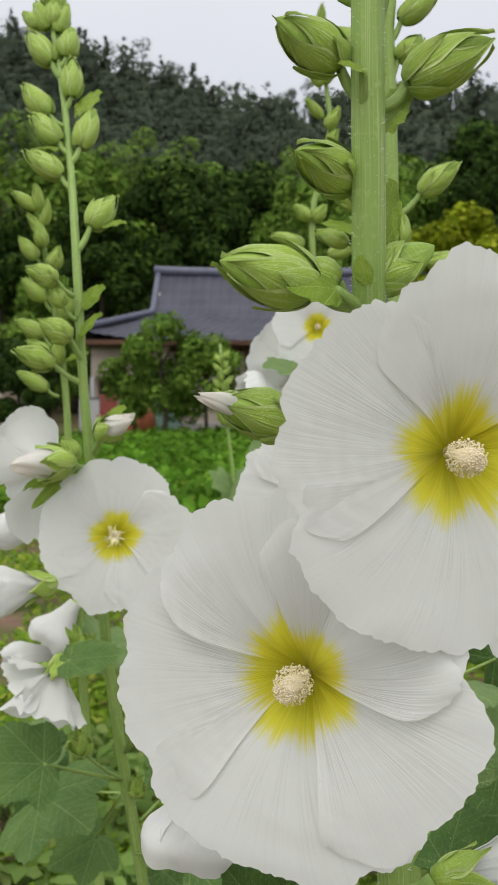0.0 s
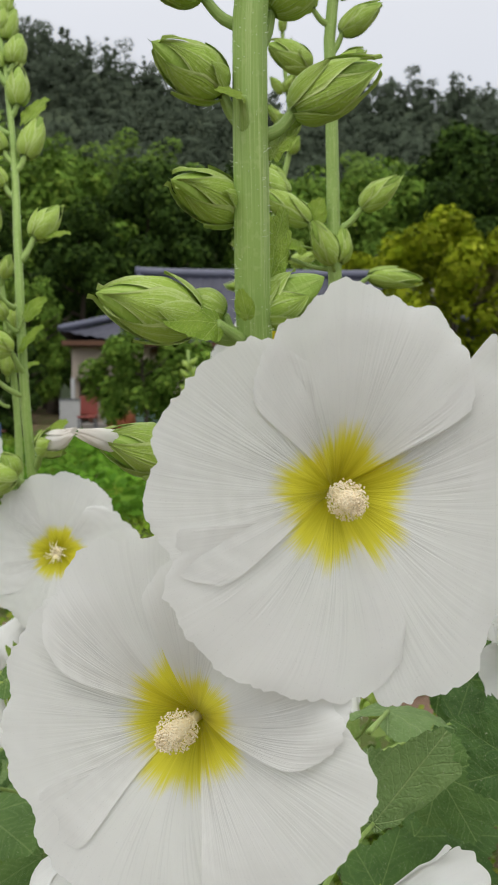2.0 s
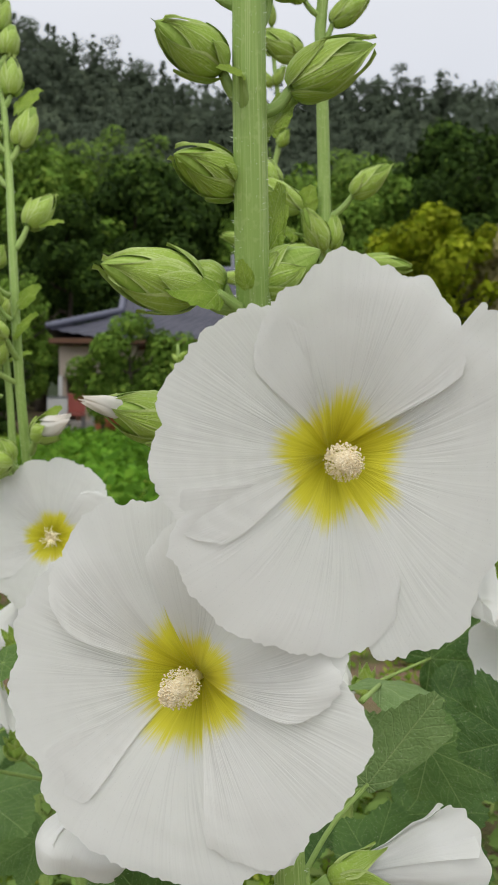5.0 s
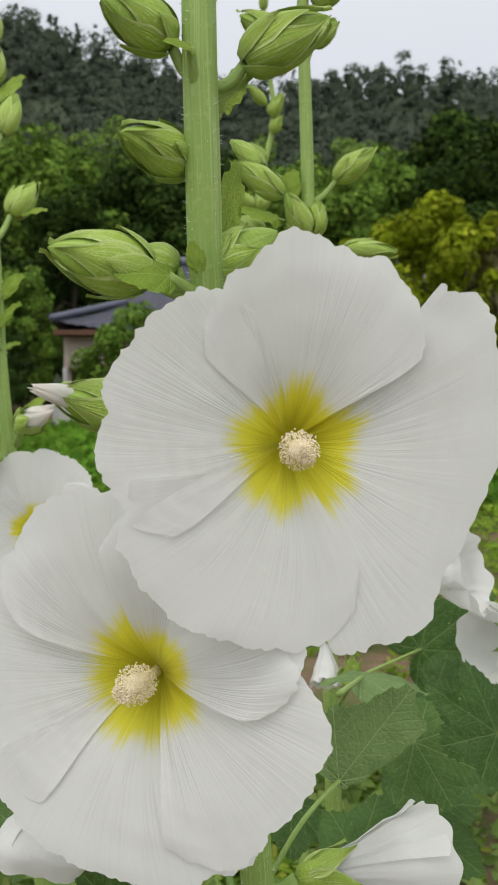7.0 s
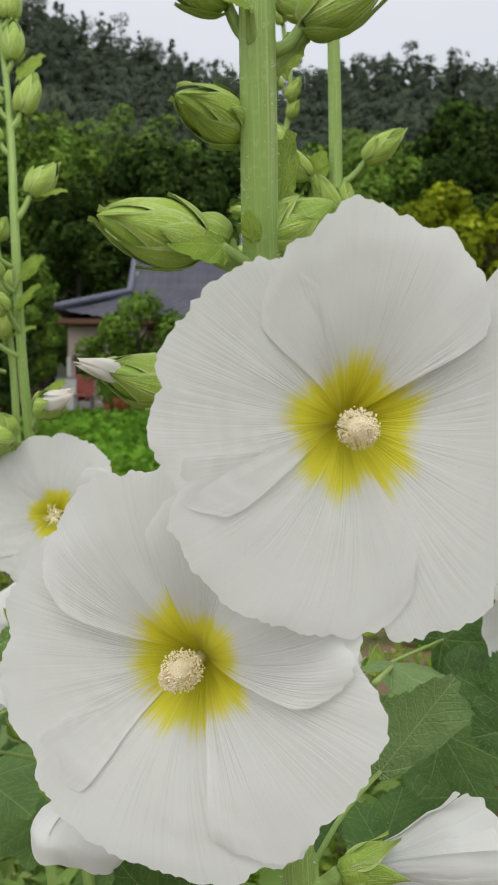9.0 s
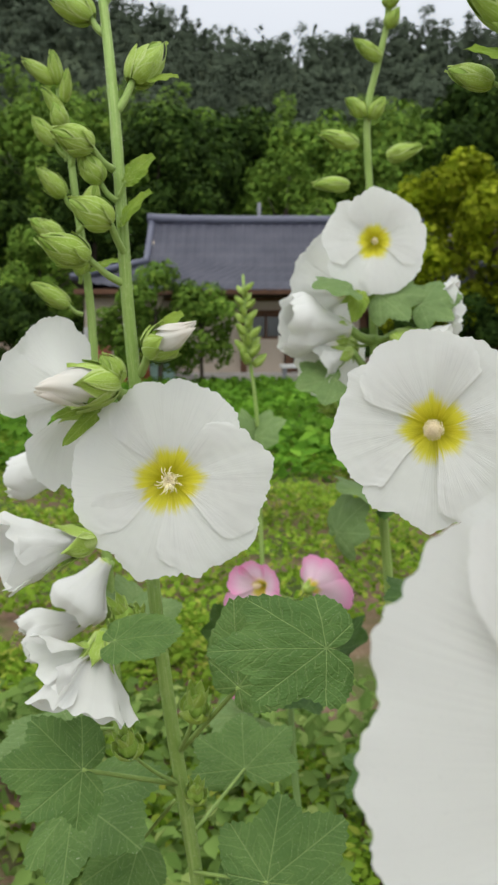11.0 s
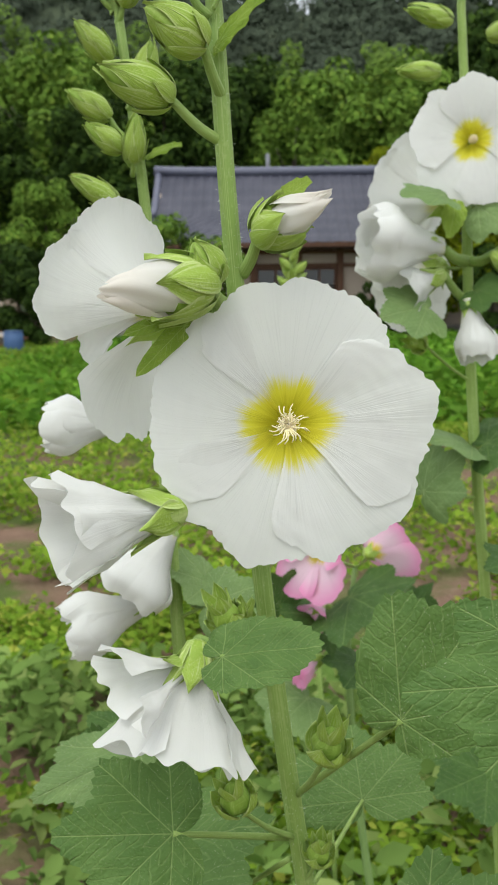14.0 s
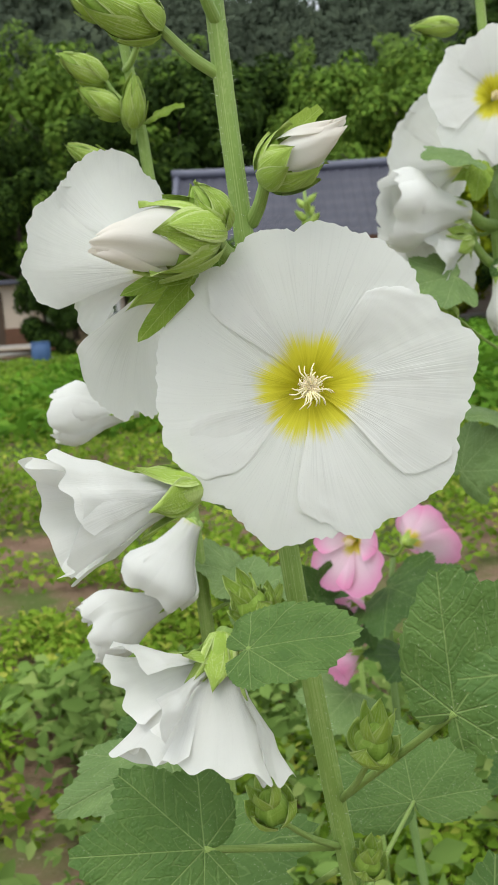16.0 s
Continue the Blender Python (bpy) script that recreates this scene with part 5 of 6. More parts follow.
bell(pb, (0.1055, 0.6400, 1.0294), (0.1045, 0.6200, 0.9996), 0.02, BELL, sep=0.3)
capsule(pb, (0.1186, 0.6100, 1.0027), (0.1, -0.2, 1), 0.022, (0.1129, 0.6550, 0.9703))
leaf(pb, (0.1860, 0.7200, 0.9940), (0.2430, 0.7200, 1.0363), FACE, (0.1126, 0.6600, 0.9844), LEAVES_SHADE[0])
leaf(pb, (0.1837, 0.6600, 0.9815), (0.2289, 0.6400, 0.9741), (-0.2, -0.6, 0.8), (0.1129, 0.6550, 0.9545), LEAVES_SHADE[2])
leaf(pb, (0.1722, 0.6600, 0.9438), (0.2161, 0.6200, 0.9323), (-0.2, -0.6, 0.8), (0.1130, 0.6550, 0.9148), LEAVES_SHADE[3])
leaf(pb, (0.1640, 0.7000, 0.8814), (0.2205, 0.6600, 0.8540), (-0.2, -0.7, 0.7), (0.1138, 0.6550, 0.8828), LEAVES_SHADE[1])
leaf(pb, (0.0833, 0.6200, 0.9231), (0.0460, 0.5800, 0.9206), (0.3, -0.7, 0.7), (0.1130, 0.6550, 0.8828), LEAVES_SHADE[2])

# ---- hollyhock with the third great flower ----
pc = plant((0.02, 0.78, 0), "tall hollyhock with one large white flower, wilting blooms and buds")
C_STEM = stem(pc, [(0.035, 0.80, -0.02), (-0.0938, 0.7750, 0.8376), (-0.1066, 0.7650, 0.9342), (-0.1153, 0.7650, 1.0086), (-0.1213, 0.7700, 1.0784), (-0.1256, 0.7650, 1.1413), (-0.1298, 0.7600, 1.2037), (-0.1310, 0.7600, 1.2279), (-0.1369, 0.7750, 1.3034), (-0.1520, 0.8300, 1.4002), (-0.1670, 0.8700, 1.4781), (-0.1810, 0.9000, 1.5378)], 0.0100, 0.0042, 110, hairs=2800)
flower(pc, (-0.1037, 0.7450, 1.0828), (0.02, -1, 0.10), 0.0588, [(-116, 1.03, 1.0, 0), (-50, 1.04, 1.0, 0.9), (172, 1.02, 1.14, 0.05), (86, 1.05, 1.08, 0.4), (6, 1.05, 0.96, 1.9)], threads=True, column=0.27, throat=0.25, join=C_STEM)
for tip, base, w, join in (((-0.1588, 0.7350, 1.2480), (-0.1362, 0.7450, 1.2360), 78, (-0.1288, 0.7620, 1.2167)), ((-0.1770, 0.7350, 1.2264), (-0.1498, 0.7450, 1.2157), 72, (-0.1284, 0.7620, 1.2000)), ((-0.1537, 0.7450, 1.2761), (-0.1430, 0.7520, 1.2604), 58, (-0.1344, 0.7570, 1.2502)),
                           ((-0.1676, 0.7350, 1.2868), (-0.1465, 0.7450, 1.2796), 70, (-0.1361, 0.7570, 1.2683))):
    bud(pc, tip, base, w * 0.000285, join)
for tip, base, w, join in (((-0.1096, 0.8000, 1.3532), (-0.1273, 0.7860, 1.3264), 50, (-0.1361, 0.7760, 1.3057)),
        ((-0.1854, 0.8180, 1.3935), (-0.1554, 0.8120, 1.3720), 46, (-0.1459, 0.8080, 1.3606)),
        ((-0.1320, 0.8440, 1.4359), (-0.1418, 0.8260, 1.3983), 50, (-0.1490, 0.8210, 1.3841)),
        ((-0.1843, 0.8360, 1.4274), (-0.1598, 0.8290, 1.4037), 46, (-0.1513, 0.8260, 1.3922)),
        ((-0.1942, 0.8510, 1.4568), (-0.1705, 0.8430, 1.4294), 48, (-0.1570, 0.8400, 1.4191)),
        ((-0.1541, 0.8620, 1.4828), (-0.1528, 0.8500, 1.4470), 46, (-0.1585, 0.8490, 1.4358)),
        ((-0.1966, 0.8820, 1.5124), (-0.1733, 0.8690, 1.4817), 50, (-0.1645, 0.8640, 1.4666))):
    bud(pc, tip, base, w * 0.00048, join)
for tip, base, w, join in (((-0.1580, 0.8850, 1.5184), (-0.1609, 0.8720, 1.4875), 46, (-0.1680, 0.8700, 1.4781)),
        ((-0.1938, 0.8980, 1.5450), (-0.1806, 0.8870, 1.5172), 38, None),
        ((-0.1761, 0.8940, 1.5464), (-0.1765, 0.8870, 1.5191), 42, None),
        ((-0.1652, 0.8980, 1.5440), (-0.1703, 0.8860, 1.5139), 36, None),
        ((-0.2046, 0.8960, 1.5353), (-0.1872, 0.8900, 1.5192), 34, None),
        ((-0.1841, 0.9070, 1.5730), (-0.1819, 0.8970, 1.5416), 38, None),
        ((-0.1713, 0.9040, 1.5643), (-0.1749, 0.8950, 1.5359), 34, None)):
    bud(pc, tip, base, w * 0.00048, join)
leaf(pc, (-0.1285, 0.7550, 1.2617), (-0.1138, 0.7500, 1.2779), (-0.5, -0.8, 0.3), (-0.1330, 0.7570, 1.2528), YOUNG, 1.2, 0.0018)
leaf(pc, (-0.1320, 0.7520, 1.2371), (-0.1167, 0.7450, 1.2575), (-0.8, -0.55, 0.25), None, YOUNG, 0.75)
leaf(pc, (-0.1452, 0.8420, 1.4315), (-0.1316, 0.8550, 1.4600), (-0.4, -0.8, 0.5), None, YOUNG, 1.0)
leaf(pc, (-0.1609, 0.8220, 1.3973), (-0.1816, 0.8200, 1.4000), (0.1, -0.4, 1), None, YOUNG, 1.2)
leaf(pc, (-0.1180, 0.7840, 1.3269), (-0.0993, 0.7870, 1.3342), (-0.1, -0.6, 1), None, YOUNG, 0.9)
bud(pc, (-0.0909, 0.7350, 1.1749), (-0.1163, 0.7500, 1.1608), 0.0245, (-0.1224, 0.7650, 1.1465), white=(0.78, 0.90))
leaf(pc, (-0.1090, 0.7450, 1.1710), (-0.0969, 0.7400, 1.1854), (-0.7, -0.7, 0.3), None, YOUNG, 1.2)
bud(pc, (-0.1418, 0.7350, 1.1586), (-0.1337, 0.7450, 1.1432), 0.020, (-0.1336, 0.7600, 1.1308))
bud(pc, (-0.1765, 0.7220, 1.1393), (-0.1340, 0.7420, 1.1416), 0.0300, (-0.1312, 0.7600, 1.1339), white=(0.86, 0.82))
leaf(pc, (-0.1473, 0.7450, 1.1297), (-0.1712, 0.7350, 1.1236), (0.2, -0.8, 0.6), (-0.1329, 0.7600, 1.1291), LANCE, 0.95, 0.0024)
leaf(pc, (-0.1468, 0.7480, 1.1251), (-0.1671, 0.7400, 1.1050), (0.3, -0.9, 0.4), None, LANCE, 0.9)
flower(pc, (-0.1871, 0.8000, 1.1317), (-0.72, 0.69, 0.02), 0.0480, [(100, 1.05, 0.95, 0), (24, 0.92, 1.0, 1), (160, 0.70, 0.8, 2), (258, 1.36, 0.66, 3), (-58, 0.58, 0.6, 4)], kinds=PETALS_FUNNEL, throat=0.85, calyx_size=0.75, join=(-0.1325, 0.7650, 1.1287))
bell(pc, (-0.1492, 0.7450, 1.0474), (-0.2014, 0.7150, 1.0438), 0.045, BELL, (-0.1239, 0.7650, 1.0376), sep=0.34)
bell(pc, (-0.1428, 0.7250, 0.9939), (-0.1504, 0.7000, 0.9534), 0.043, BELL_WIDE, (-0.1207, 0.7650, 0.9774), sep=0.30, squash=0.45)
bell(pc, (-0.1456, 0.7200, 0.9868), (-0.1738, 0.7000, 0.9855), 0.034, BELL_WIDE, petals=3, sep=0.25, squash=0.5)
leaf(pc, (-0.1318, 0.7000, 0.9980), (-0.0946, 0.6900, 1.0080), (-0.1, -0.62, 0.80), (-0.1189, 0.7600, 0.9694), OVATE, 1.0)
leaf(pc, (-0.1543, 0.7150, 0.9146), (-0.2021, 0.7000, 0.9230), (0.1, -0.85, 0.55), (-0.1045, 0.7700, 0.8794), LEAVES_MID[0], 1.05, 0.0030)
leaf(pc, (-0.1858, 0.8600, 0.8787), (-0.2415, 0.8300, 0.8728), (0.1, -0.6, 0.8), (-0.1668, 0.8600, 0.8920), LEAVES_PALE[0], 0.7)
leaf(pc, (-0.0617, 0.7000, 0.9706), (-0.0274, 0.7000, 1.0194), (-0.1, -0.9, 0.3), (-0.0995, 0.7700, 0.9020), FAN, 1.0, 0.0030)
leaf(pc, (-0.0188, 0.6200, 1.0197), (-0.0732, 0.6000, 1.0270), (-0.1, -0.9, 0.5), None, LEAVES_MID[3], 0.78)
leaf(pc, (-0.0579, 0.8600, 0.8478), (-0.0613, 0.9000, 0.8806), (-0.1, -0.8, 0.5), (-0.0919, 0.8000, 0.8315), LEAVES_MID[3], 1.3)
leaf(pc, (-0.1734, 0.8000, 0.8530), (-0.1325, 0.7400, 0.8643), (0.1, -0.7, 0.6), None, LEAVES_MID[1], 1.2)
leaf(pc, (-0.0442, 0.7400, 0.8286), (0.0079, 0.7600, 0.8619), (-0.2, -0.8, 0.5), (-0.0914, 0.7700, 0.8183), LEAVES_MID[0], 1.1)
leaf(pc, (-0.0715, 0.8000, 0.7875), (-0.0404, 0.7600, 0.7833), (-0.2, -0.8, 0.6), None, LEAVES_MID[2], 1.2)
leaf(pc, (-0.1369, 0.8500, 0.7937), (-0.1735, 0.8200, 0.7823), (0.2, -0.8, 0.6), (-0.1036, 0.7700, 0.8682), LEAVES_MID[3], 1.1)
for base, axis, w, join in (((-0.0896, 0.7300, 0.9397), (0.18, -0.25, 1), 0.026, (-0.0996, 0.7650, 0.9044)), ((-0.1265, 0.7300, 0.9166), (-0.25, -0.3, 0.9), 0.024, (-0.1011, 0.7680, 0.8805)), ((-0.1297, 0.7420, 0.9952), (-0.35, -0.25, 0.9), 0.022, (-0.1169, 0.7650, 0.9821)),
                            ((-0.1249, 0.7480, 0.9914), (0.1, -0.2, 1), 0.018, (-0.1158, 0.7650, 0.9808)), ((-0.0907, 0.7650, 0.8699), (0.15, -0.3, 1), 0.020, (-0.0988, 0.7720, 0.8536))):
    capsule(pc, base, axis, w, join)

# ---- its slimmer neighbour ----
pd = plant((-0.04, 0.99, 0), "slim hollyhock with a short spike of buds and half-closed white blooms")
stem(pd, [(0.0, 1.0, -0.02), (-0.1635, 0.9900, 0.7475), (-0.1697, 0.9900, 0.8498), (-0.1751, 0.9900, 0.9550), (-0.1830, 0.9900, 1.0876), (-0.1874, 0.9900, 1.1984), (-0.1964, 0.9850, 1.2800), (-0.2033, 0.9850, 1.3343), (-0.2031, 0.9850, 1.3144), (-0.2093, 0.9850, 1.3706)], 0.011, 0.0045, 60, hairs=600)
for tip, base, w, join in (((-0.2259, 0.9700, 1.3053), (-0.2050, 0.9800, 1.2851), 48, (-0.1991, 0.9850, 1.2741)),
        ((-0.1786, 0.9700, 1.2932), (-0.1860, 0.9750, 1.2672), 50, (-0.1958, 0.9850, 1.2555)),
        ((-0.2319, 0.9700, 1.2649), (-0.2068, 0.9780, 1.2492), 50, (-0.1966, 0.9850, 1.2364)),
        ((-0.2214, 0.9700, 1.2438), (-0.1987, 0.9780, 1.2294), 46, (-0.1948, 0.9850, 1.2204)),
        ((-0.1879, 0.9650, 1.2487), (-0.1923, 0.9750, 1.2214), 44, (-0.1942, 0.9850, 1.2143)),
        ((-0.2326, 0.9700, 1.2126), (-0.2036, 0.9800, 1.1960), 46, (-0.1929, 0.9850, 1.1879)),
        ((-0.2297, 0.9750, 1.3457), (-0.2123, 0.9800, 1.3263), 46, (-0.2029, 0.9850, 1.3151))):
    bud(pd, tip, base, w * 0.000375, join)
for tip, base, w, join in (((-0.1890, 0.9750, 1.3384), (-0.1968, 0.9800, 1.3162), 48, (-0.2012, 0.9850, 1.3073)),
        ((-0.2118, 0.9750, 1.3581), (-0.2045, 0.9800, 1.3387), 46, None),
        ((-0.2361, 0.9800, 1.3920), (-0.2113, 0.9840, 1.3749), 40, None),
        ((-0.2131, 0.9780, 1.3999), (-0.2091, 0.9840, 1.3732), 38, None),
        ((-0.2213, 0.9780, 1.3694), (-0.2048, 0.9840, 1.3480), 36, None),
        ((-0.2008, 0.9800, 1.3853), (-0.2047, 0.9840, 1.3592), 32, None)):
    bud(pd, tip, base, w * 0.000375, join)
leaf(pd, (-0.1844, 0.9800, 1.2253), (-0.1633, 0.9750, 1.2363), (-0.1, -0.5, 0.9), None, YOUNG, 0.9)
bell(pd, (-0.2042, 0.9800, 1.0525), (-0.2543, 0.9700, 1.0534), 0.036, BELL_PUFF, (-0.1840, 0.9900, 1.0518), sep=0.3)
bell(pd, (-0.1752, 0.9700, 0.9806), (-0.2029, 0.9600, 0.9395), 0.046, BELL_PUFF, (-0.1737, 0.9900, 0.9738), sep=0.26)
bell(pd, (-0.1871, 0.9800, 0.9303), (-0.2442, 0.9600, 0.9143), 0.040, BELL_PUFF, (-0.1749, 0.9900, 0.9321), sep=0.26)
leaf(pd, (-0.1510, 1.0000, 0.9354), (-0.1742, 0.9800, 0.9558), (0.1, -0.6, 0.8), None, LEAVES_PALE[0], 1.2)
leaf(pd, (-0.1509, 0.9800, 0.9263), (-0.1133, 0.9900, 0.9437), (-0.1, -0.7, 0.7), (-0.1745, 0.9900, 0.9129), LEAVES_PALE[1], 1.1)
leaf(pd, (-0.2108, 1.0400, 0.8037), (-0.2566, 1.0200, 0.8075), (0.1, -0.7, 0.7), (-0.1677, 0.9900, 0.8257), LEAVES_SHADE[1], 0.9)
leaf(pd, (-0.2159, 1.0200, 0.7641), (-0.2626, 0.9800, 0.7990), (0.2, -0.7, 0.7), (-0.1328, 0.9900, 0.7740), LEAVES_SHADE[2], 1.1)

# ---- hollyhock farther back, beside the house's roof line ----
pe = plant((0.17, 1.30, 0), "hollyhock farther back with several white flowers and broad leaves")
E_STEM = stem(pe, [(0.20, 1.32, -0.02), (0.1432, 1.3100, 0.5481), (0.1205, 1.3100, 0.8386), (0.1019, 1.3050, 1.0328), (0.0950, 1.3050, 1.1553), (0.0880, 1.3050, 1.3309), (0.0835, 1.3050, 1.4208), (0.1071, 1.3050, 1.5420), (0.0963, 1.3050, 1.6285), (0.0935, 1.3050, 1.6785)], 0.0125, 0.005, 44)
flower(pe, (0.0895, 1.2700, 1.2759), (-0.02, -1, 0.06), 0.058, [(245, 1.08, 1.02, 0), (160, 1.0, 1.1, 2), (305, 1.08, 1.0, 2), (15, 1.0, 1.05, 3), (85, 0.98, 1.1, 3)], throat=0.26, column=0.19)
flower(pe, (0.0366, 1.3400, 1.2274), (-0.62, 0.75, 0.12), 0.062, [(95, 1.05, 1.05, 0), (25, 0.95, 1.0, 1), (165, 0.95, 1.0, 2), (235, 1.0, 1.0, 3), (-50, 1.0, 1.0, 4)], kinds=PETALS_FUNNEL, throat=0.85, calyx_size=0.6, join=E_STEM)
bell(pe, (0.0618, 1.2700, 1.1777), (-0.0135, 1.2500, 1.1827), 0.066, BELL_PUFF, E_STEM, sep=0.3)
flower(pe, (0.0440, 1.3500, 1.1500), (-0.45, 0.85, -0.15), 0.056, [(95, 1.0, 1.05, 0), (25, 0.95, 1.0, 1), (165, 0.95, 1.0, 2), (235, 1.0, 1.0, 3), (-50, 1.0, 1.0, 4)], kinds=PETALS_FUNNEL, throat=0.85, calyx_size=0.6, join=E_STEM)
bell(pe, (0.0656, 1.2800, 1.1528), (0.0177, 1.2600, 1.1365), 0.055, BELL, E_STEM, sep=0.28)
bell(pe, (0.1163, 1.2800, 1.1721), (0.1704, 1.2500, 1.1531), 0.06, BELL, E_STEM, sep=0.3)
bell(pe, (0.1391, 1.3000, 1.2018), (0.1904, 1.2800, 1.2112), 0.055, BELL, E_STEM, sep=0.3)
bell(pe, (0.0875, 1.2700, 1.1289), (0.0952, 1.2500, 1.0741), 0.036, BELL_PUFF, E_STEM, sep=0.3)
bud(pe, (0.1383, 1.2500, 1.1510), (0.1109, 1.2700, 1.1720), 0.024, E_STEM, white=(0.95, 0.9))
for tip, base, w in (((0.0289, 1.2800, 1.3945), (0.0712, 1.2900, 1.3853), 0.022),
        ((0.1432, 1.2800, 1.3820), (0.1051, 1.2900, 1.3715), 0.022),
        ((0.0206, 1.2800, 1.3398), (0.0613, 1.2900, 1.3410), 0.02),
        ((0.0583, 1.2900, 1.4363), (0.0807, 1.3000, 1.4195), 0.02),
        ((0.1017, 1.2900, 1.4374), (0.0865, 1.3000, 1.4167), 0.02),
        ((0.0659, 1.2900, 1.4985), (0.0970, 1.3000, 1.4813), 0.02),
        ((0.1173, 1.2900, 1.5631), (0.1031, 1.3000, 1.5371), 0.02)):
    bud(pe, tip, base, w)
for tip, base, w in (((0.0736, 1.2900, 1.5737), (0.0958, 1.3000, 1.5515), 0.016),
        ((0.1158, 1.2900, 1.5345), (0.1045, 1.3000, 1.5154), 0.018),
        ((0.0774, 1.2900, 1.6092), (0.0945, 1.3000, 1.5924), 0.016),
        ((0.1102, 1.2900, 1.6165), (0.0974, 1.3000, 1.5946), 0.016),
        ((0.0826, 1.2900, 1.6518), (0.0931, 1.3000, 1.6304), 0.014),
        ((0.1045, 1.2900, 1.6589), (0.0961, 1.3000, 1.6339), 0.014),
        ((0.0944, 1.2900, 1.6941), (0.0933, 1.3000, 1.6696), 0.014)):
    bud(pe, tip, base, w)
for at, tip, nrm, kind in (((0.0579, 1.2500, 1.2243), (0.0192, 1.2300, 1.2301), (0, -0.5, 0.9), LEAVES_PALE[0]),
        ((0.0958, 1.2700, 1.2154), (0.1430, 1.2500, 1.2215), (0, -0.9, 0.5), LEAVES_PALE[1]),
        ((0.0452, 1.2500, 1.1217), (0.0031, 1.2200, 1.1207), (0, -0.8, 0.6), LEAVES_PALE[0]),
        ((0.1402, 1.2600, 1.2053), (0.1835, 1.2500, 1.2207), (0, -0.8, 0.6), LEAVES_PALE[1]),
        ((0.0963, 1.2700, 1.1375), (0.1196, 1.2400, 1.1315), (0, -0.9, 0.5), LEAVES_SHADE[0]),
        ((0.0732, 1.2600, 1.2180), (0.0634, 1.2400, 1.1891), (0, -0.7, 0.8), YOUNG),
        ((0.0989, 1.2900, 0.9850), (0.0541, 1.2500, 1.0074), (0, -0.4, 0.9), LEAVES_PALE[0])):
    leaf(pe, at, tip, nrm, None, kind, 1.1)
for at, tip, nrm, kind in (((0.1119, 1.2800, 0.9892), (0.1640, 1.2500, 1.0222), (0, -0.5, 0.9), LEAVES_SHADE[3]),
        ((0.0506, 1.2800, 0.9414), (0.0720, 1.2500, 0.9859), (-0.2, -0.7, 0.7), LEAVES_PALE[1]),
        ((0.1529, 1.3200, 1.0298), (0.1848, 1.3000, 1.0373), (0, -0.5, 0.9), LEAVES_PALE[0]),
        ((0.1545, 1.2500, 0.8734), (0.1043, 1.2200, 0.8892), (0, -0.5, 0.9), LEAVES_SHADE[1]),
        ((0.1584, 1.3000, 0.7063), (0.1886, 1.2500, 0.6998), (0, -0.6, 0.8), LEAVES_SHADE[2]),
        ((0.1265, 1.3000, 0.6318), (0.0639, 1.2500, 0.6388), (0, -0.6, 0.8), LEAVES_SHADE[0])):
    leaf(pe, at, tip, nrm, None, kind, 1.1)
stalk(pe, E_STEM, (0.0506, 1.2800, 0.9370), 0.003)
capsule(pe, (0.0488, 1.2700, 1.0857), (-0.8, -0.3, 0.2), 0.026, E_STEM)

# ---- small bud spike between the plants ----
pf = plant((0.03, 1.95, 0), "slender hollyhock shoot with a spike of tiny round buds")
F_STEM = stem(pf, [(0.03, 1.96, -0.02), (-0.0261, 1.9600, 0.8344), (-0.0330, 1.9550, 1.0313), (-0.0488, 1.9500, 1.1570), (-0.0556, 1.9500, 1.2475), (-0.0579, 1.9500, 1.2813)], 0.009, 0.005, 44)
for i in range(22):
    r0 = random.Random(i)
    f = 43 - i * 0.22
    j = int(f)
    c = F_STEM[j].lerp(F_STEM[max(j - 1, 0)], 1 - (f - j))
    a = i * 2.4
    w = 0.012 + 0.00036 * i
    d = Vector((math.cos(a), math.sin(a), 0.9)) * (0.017 + 0.0005 * i)
    bud(pf, c + d * 1.05, c + d * 0.15, w)
leaf(pf, (-0.0350, 1.9400, 0.9871), (0.0125, 1.9200, 1.0254), (0, -0.6, 0.8), None, LEAVES_PALE[0], 1.3)
leaf(pf, (-0.0407, 1.9400, 0.9985), (-0.0683, 1.9200, 1.0343), (0, -0.6, 0.8), None, LEAVES_PALE[1], 1.2)

# ---- pink hollyhock, low behind ----
pg = plant((0.06, 1.66, 0), "low hollyhock with pale pink flowers and broad grey-green leaves")
G_STEM = stem(pg, [(0.09, 1.68, -0.02), (0.0196, 1.6700, 0.5438), (0.0161, 1.6700, 0.6432), (0.0205, 1.6700, 0.7079), (0.0255, 1.6700, 0.7517)], 0.012, 0.007, 24, low=True)
flower(pg, (-0.0400, 1.6000, 0.7930), (-0.55, -0.80, 0.12), 0.050, [(95, 0.80, 1.0, 0), (22, 1.05, 0.9, 1), (165, 0.85, 0.9, 2), (252, 1.30, 0.85, 3), (-45, 1.45, 0.9, 4)], kinds=PETALS_PINK, throat=0.45, join=G_STEM)
flower(pg, (0.0540, 1.6600, 0.7840), (0.55, 0.78, 0.25), 0.045, [(85, 0.95, 0.9, 0), (20, 0.75, 0.9, 1), (150, 1.05, 0.9, 2), (222, 1.50, 0.85, 3), (-65, 0.95, 0.9, 4)], kinds=PETALS_PINK, throat=0.45, calyx_size=0.6, join=G_STEM)
bell(pg, (-0.0240, 1.6200, 0.6361), (-0.0676, 1.6000, 0.6189), 0.04, BELL_PINK, G_STEM, sep=0.3, label="pink petal")
bell(pg, (-0.0239, 1.6200, 0.7145), (-0.0398, 1.6000, 0.6989), 0.04, BELL_PINK, G_STEM, sep=0.3, label="pink petal")
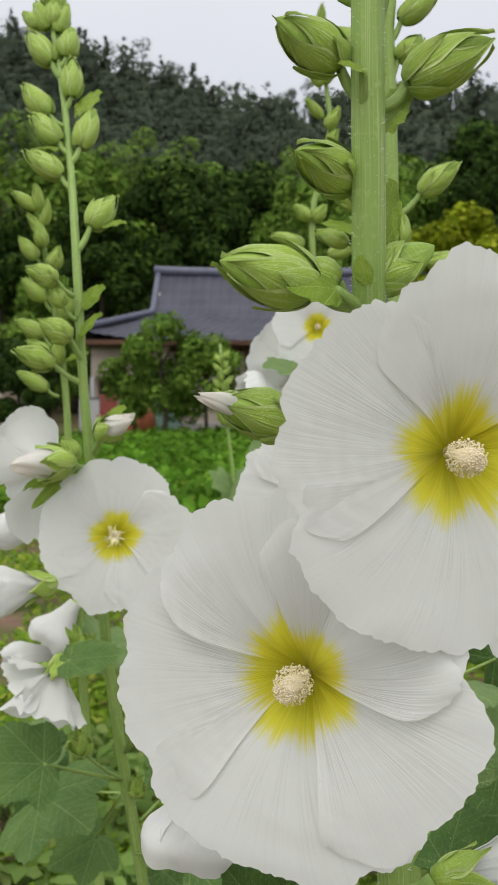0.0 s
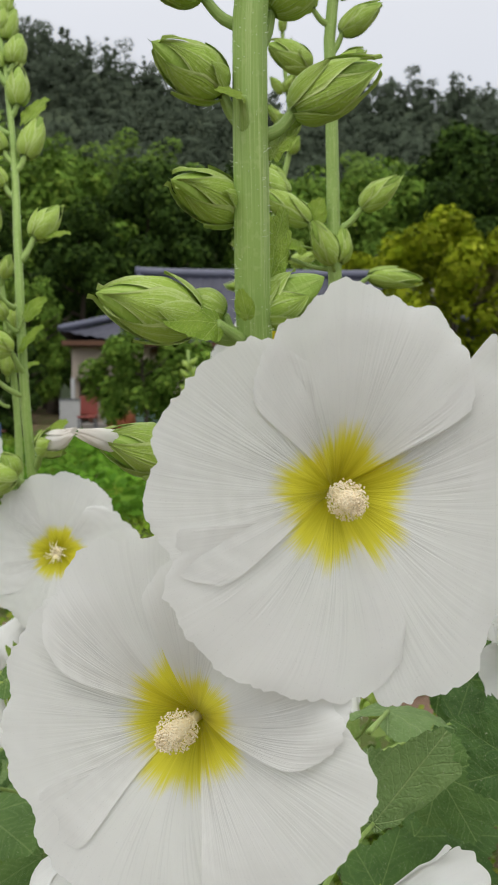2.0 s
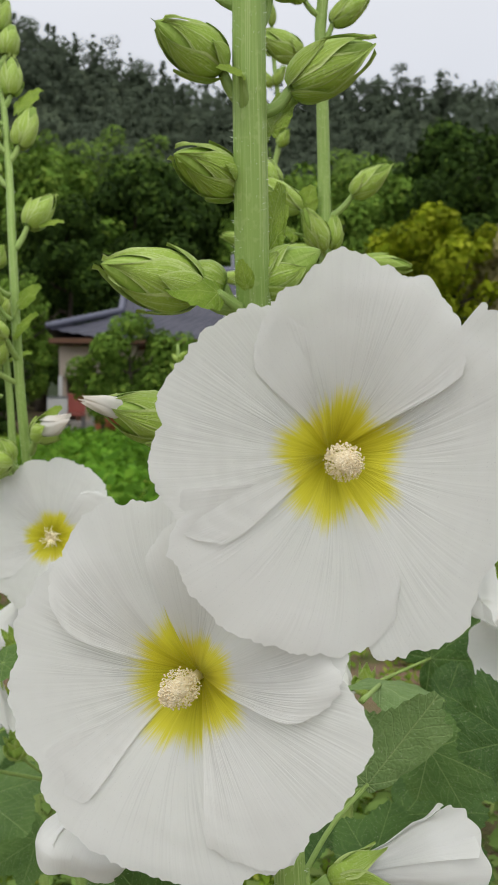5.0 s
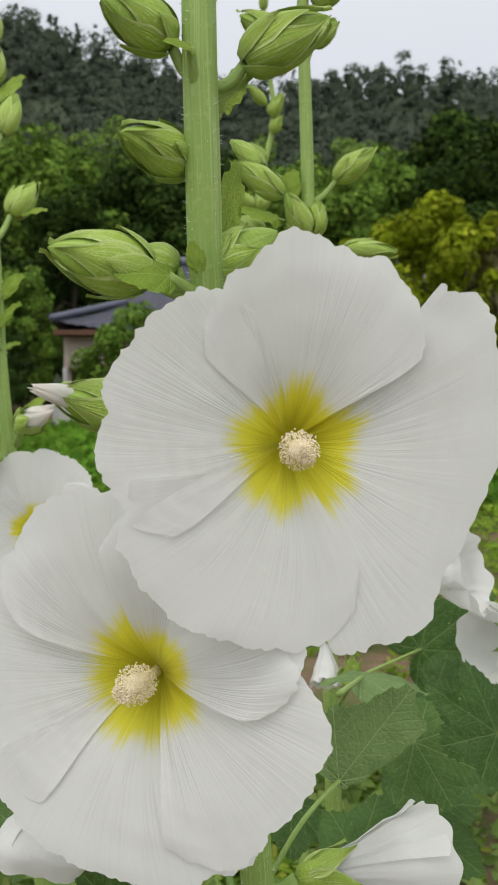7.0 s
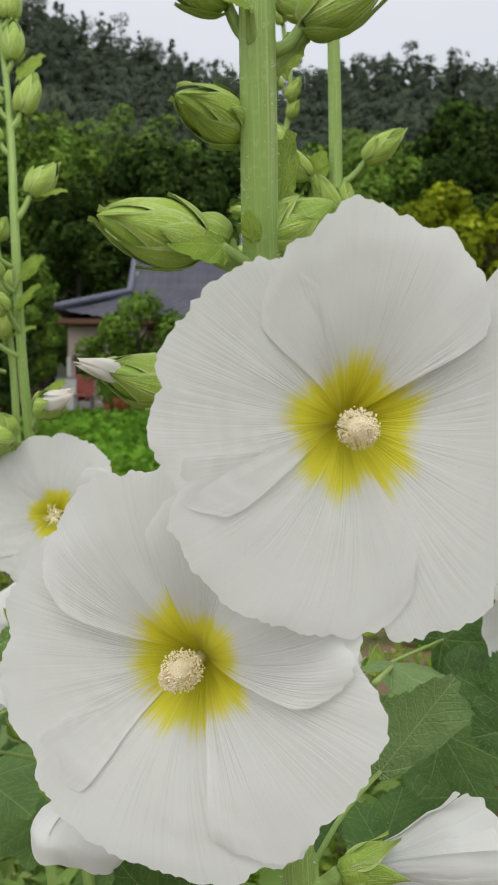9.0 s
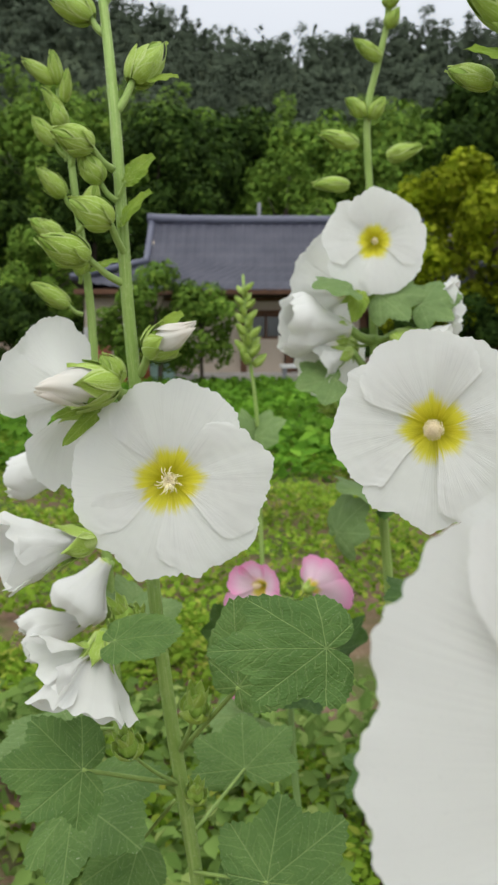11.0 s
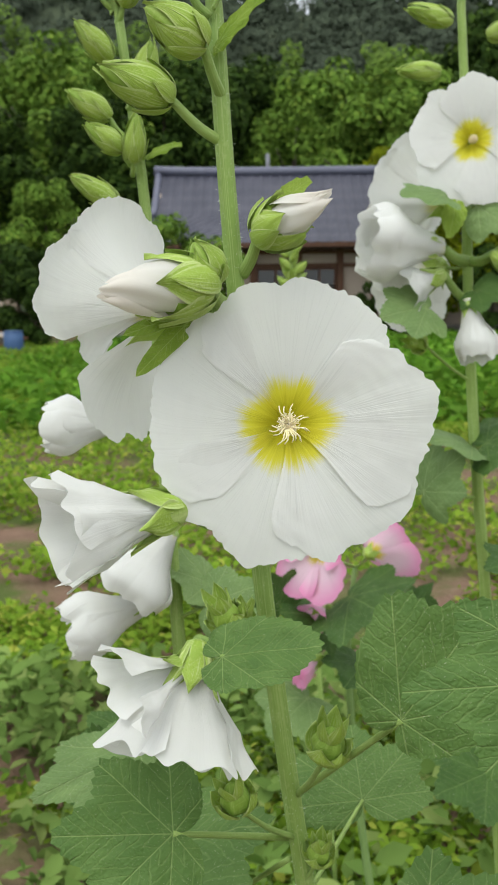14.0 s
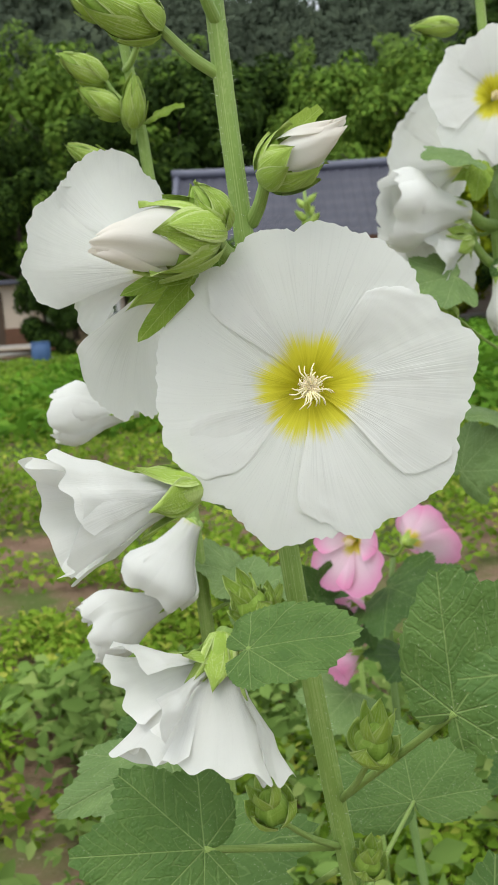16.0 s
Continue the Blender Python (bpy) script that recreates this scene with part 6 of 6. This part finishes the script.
for at, tip, nrm, kind in (((0.0117, 1.6000, 0.7303), (0.0542, 1.5000, 0.7416), (0, -0.8, 0.6), LEAVES_SHADE[3]), ((0.0321, 1.6200, 0.6289), (0.0012, 1.5500, 0.6279), (0, -0.7, 0.7), LEAVES_SHADE[0]), ((-0.0234, 1.6400, 0.6882), (-0.0704, 1.5800, 0.7263), (0, -0.7, 0.7), LEAVES_SHADE[1]), ((-0.0458, 1.6200, 0.5775), (-0.0952, 1.5500, 0.5649), (0, -0.7, 0.7), LEAVES_PALE[0]),
                           ((0.0933, 1.6600, 0.6747), (0.1351, 1.6000, 0.7078), (0, -0.7, 0.7), LEAVES_SHADE[2]), ((-0.0843, 1.6000, 0.7207), (-0.1039, 1.5800, 0.7733), (0, -0.7, 0.7), LEAVES_SHADE[2])):
    leaf(pg, at, tip, nrm, None, kind, 1.15)


# ---- low growth on the field ----
def scatter(name, seed, count, x0, x1, y0, y1, size0, size1, high, mat, label, clump=0.5, clear=0.0):
    """Many small leaves over a stretch of the field, denser in drifts."""
    rng = np.random.default_rng(seed)
    P, S = [], []
    got = 0
    while got < count:
        y = rng.uniform(y0, y1)
        x = rng.uniform(x0, x1)
        d = noise.noise((x * 1.1, y * 1.1, seed)) + 0.5 * noise.noise((x * 3.7, y * 3.7, seed + 9))
        fringe = min(x - x0, x1 - x) / (0.18 * (x1 - x0)) if y0 > 1 else min((x - x0) / 0.8, (x1 - x) / 0.8, (y - y0) / 0.7)
        if d * clump + rng.uniform(-0.5, 0.5) < clear - 0.25 or fringe < rng.uniform():
            continue
        h = high * (0.35 + 0.65 * max(0.0, min(1.0, 0.5 + d)))
        P.append((x, y, ground_height(x, y) + h * rng.uniform(0.05, 1.0)))
        S.append(rng.uniform(size0, size1))
        got += 1
    n = rng.normal(scale=0.55, size=(count, 3)) + np.array([0, -0.15, 0.9])
    ob = thing(name, me=leaf_cards(name, np.array(P), n, np.array(S), mat, rng, 0.2, 0.55, far=y0 > 3.5), label=label, category="weeds", kind="stuff")
    return ob


scatter("ground_weeds", 1, 50000, -2.4, 2.4, 0.6, 4.2, 0.008, 0.022, 0.10, M_WEED, "low yellow-green weeds on the soil", 2.2, 0.35)
scatter("field_weeds", 2, 72000, -5.6, 5.6, 4.0, 12.0, 0.012, 0.032, 0.14, M_WEED, "low green weeds across the field", 1.2, 0.05)
scatter("crop_rows", 3, 26000, -4.2, 10.5, 8.0, 22.5, 0.05, 0.11, 0.30, M_CROP, "leafy green bean crop before the house", 0.7, -0.2)
scatter("meadow", 6, 30000, -10.0, -1.6, 8.0, 22.5, 0.025, 0.06, 0.13, M_GRASS, "short green meadow grass beside the crop", 0.5, -0.3)
scatter("broad_weeds", 4, 1700, -0.95, 0.2, 1.9, 3.0, 0.016, 0.034, 0.15, M_WEED_PALE, "broad-leaved green weeds among the low ones", 2.2, 0.55)
scatter("tall_weeds", 5, 2600, -1.2, 1.2, 1.2, 2.9, 0.014, 0.040, 0.24, M_WEED_PALE, "pale green taller weeds among the low ones", 1.6, 0.25)
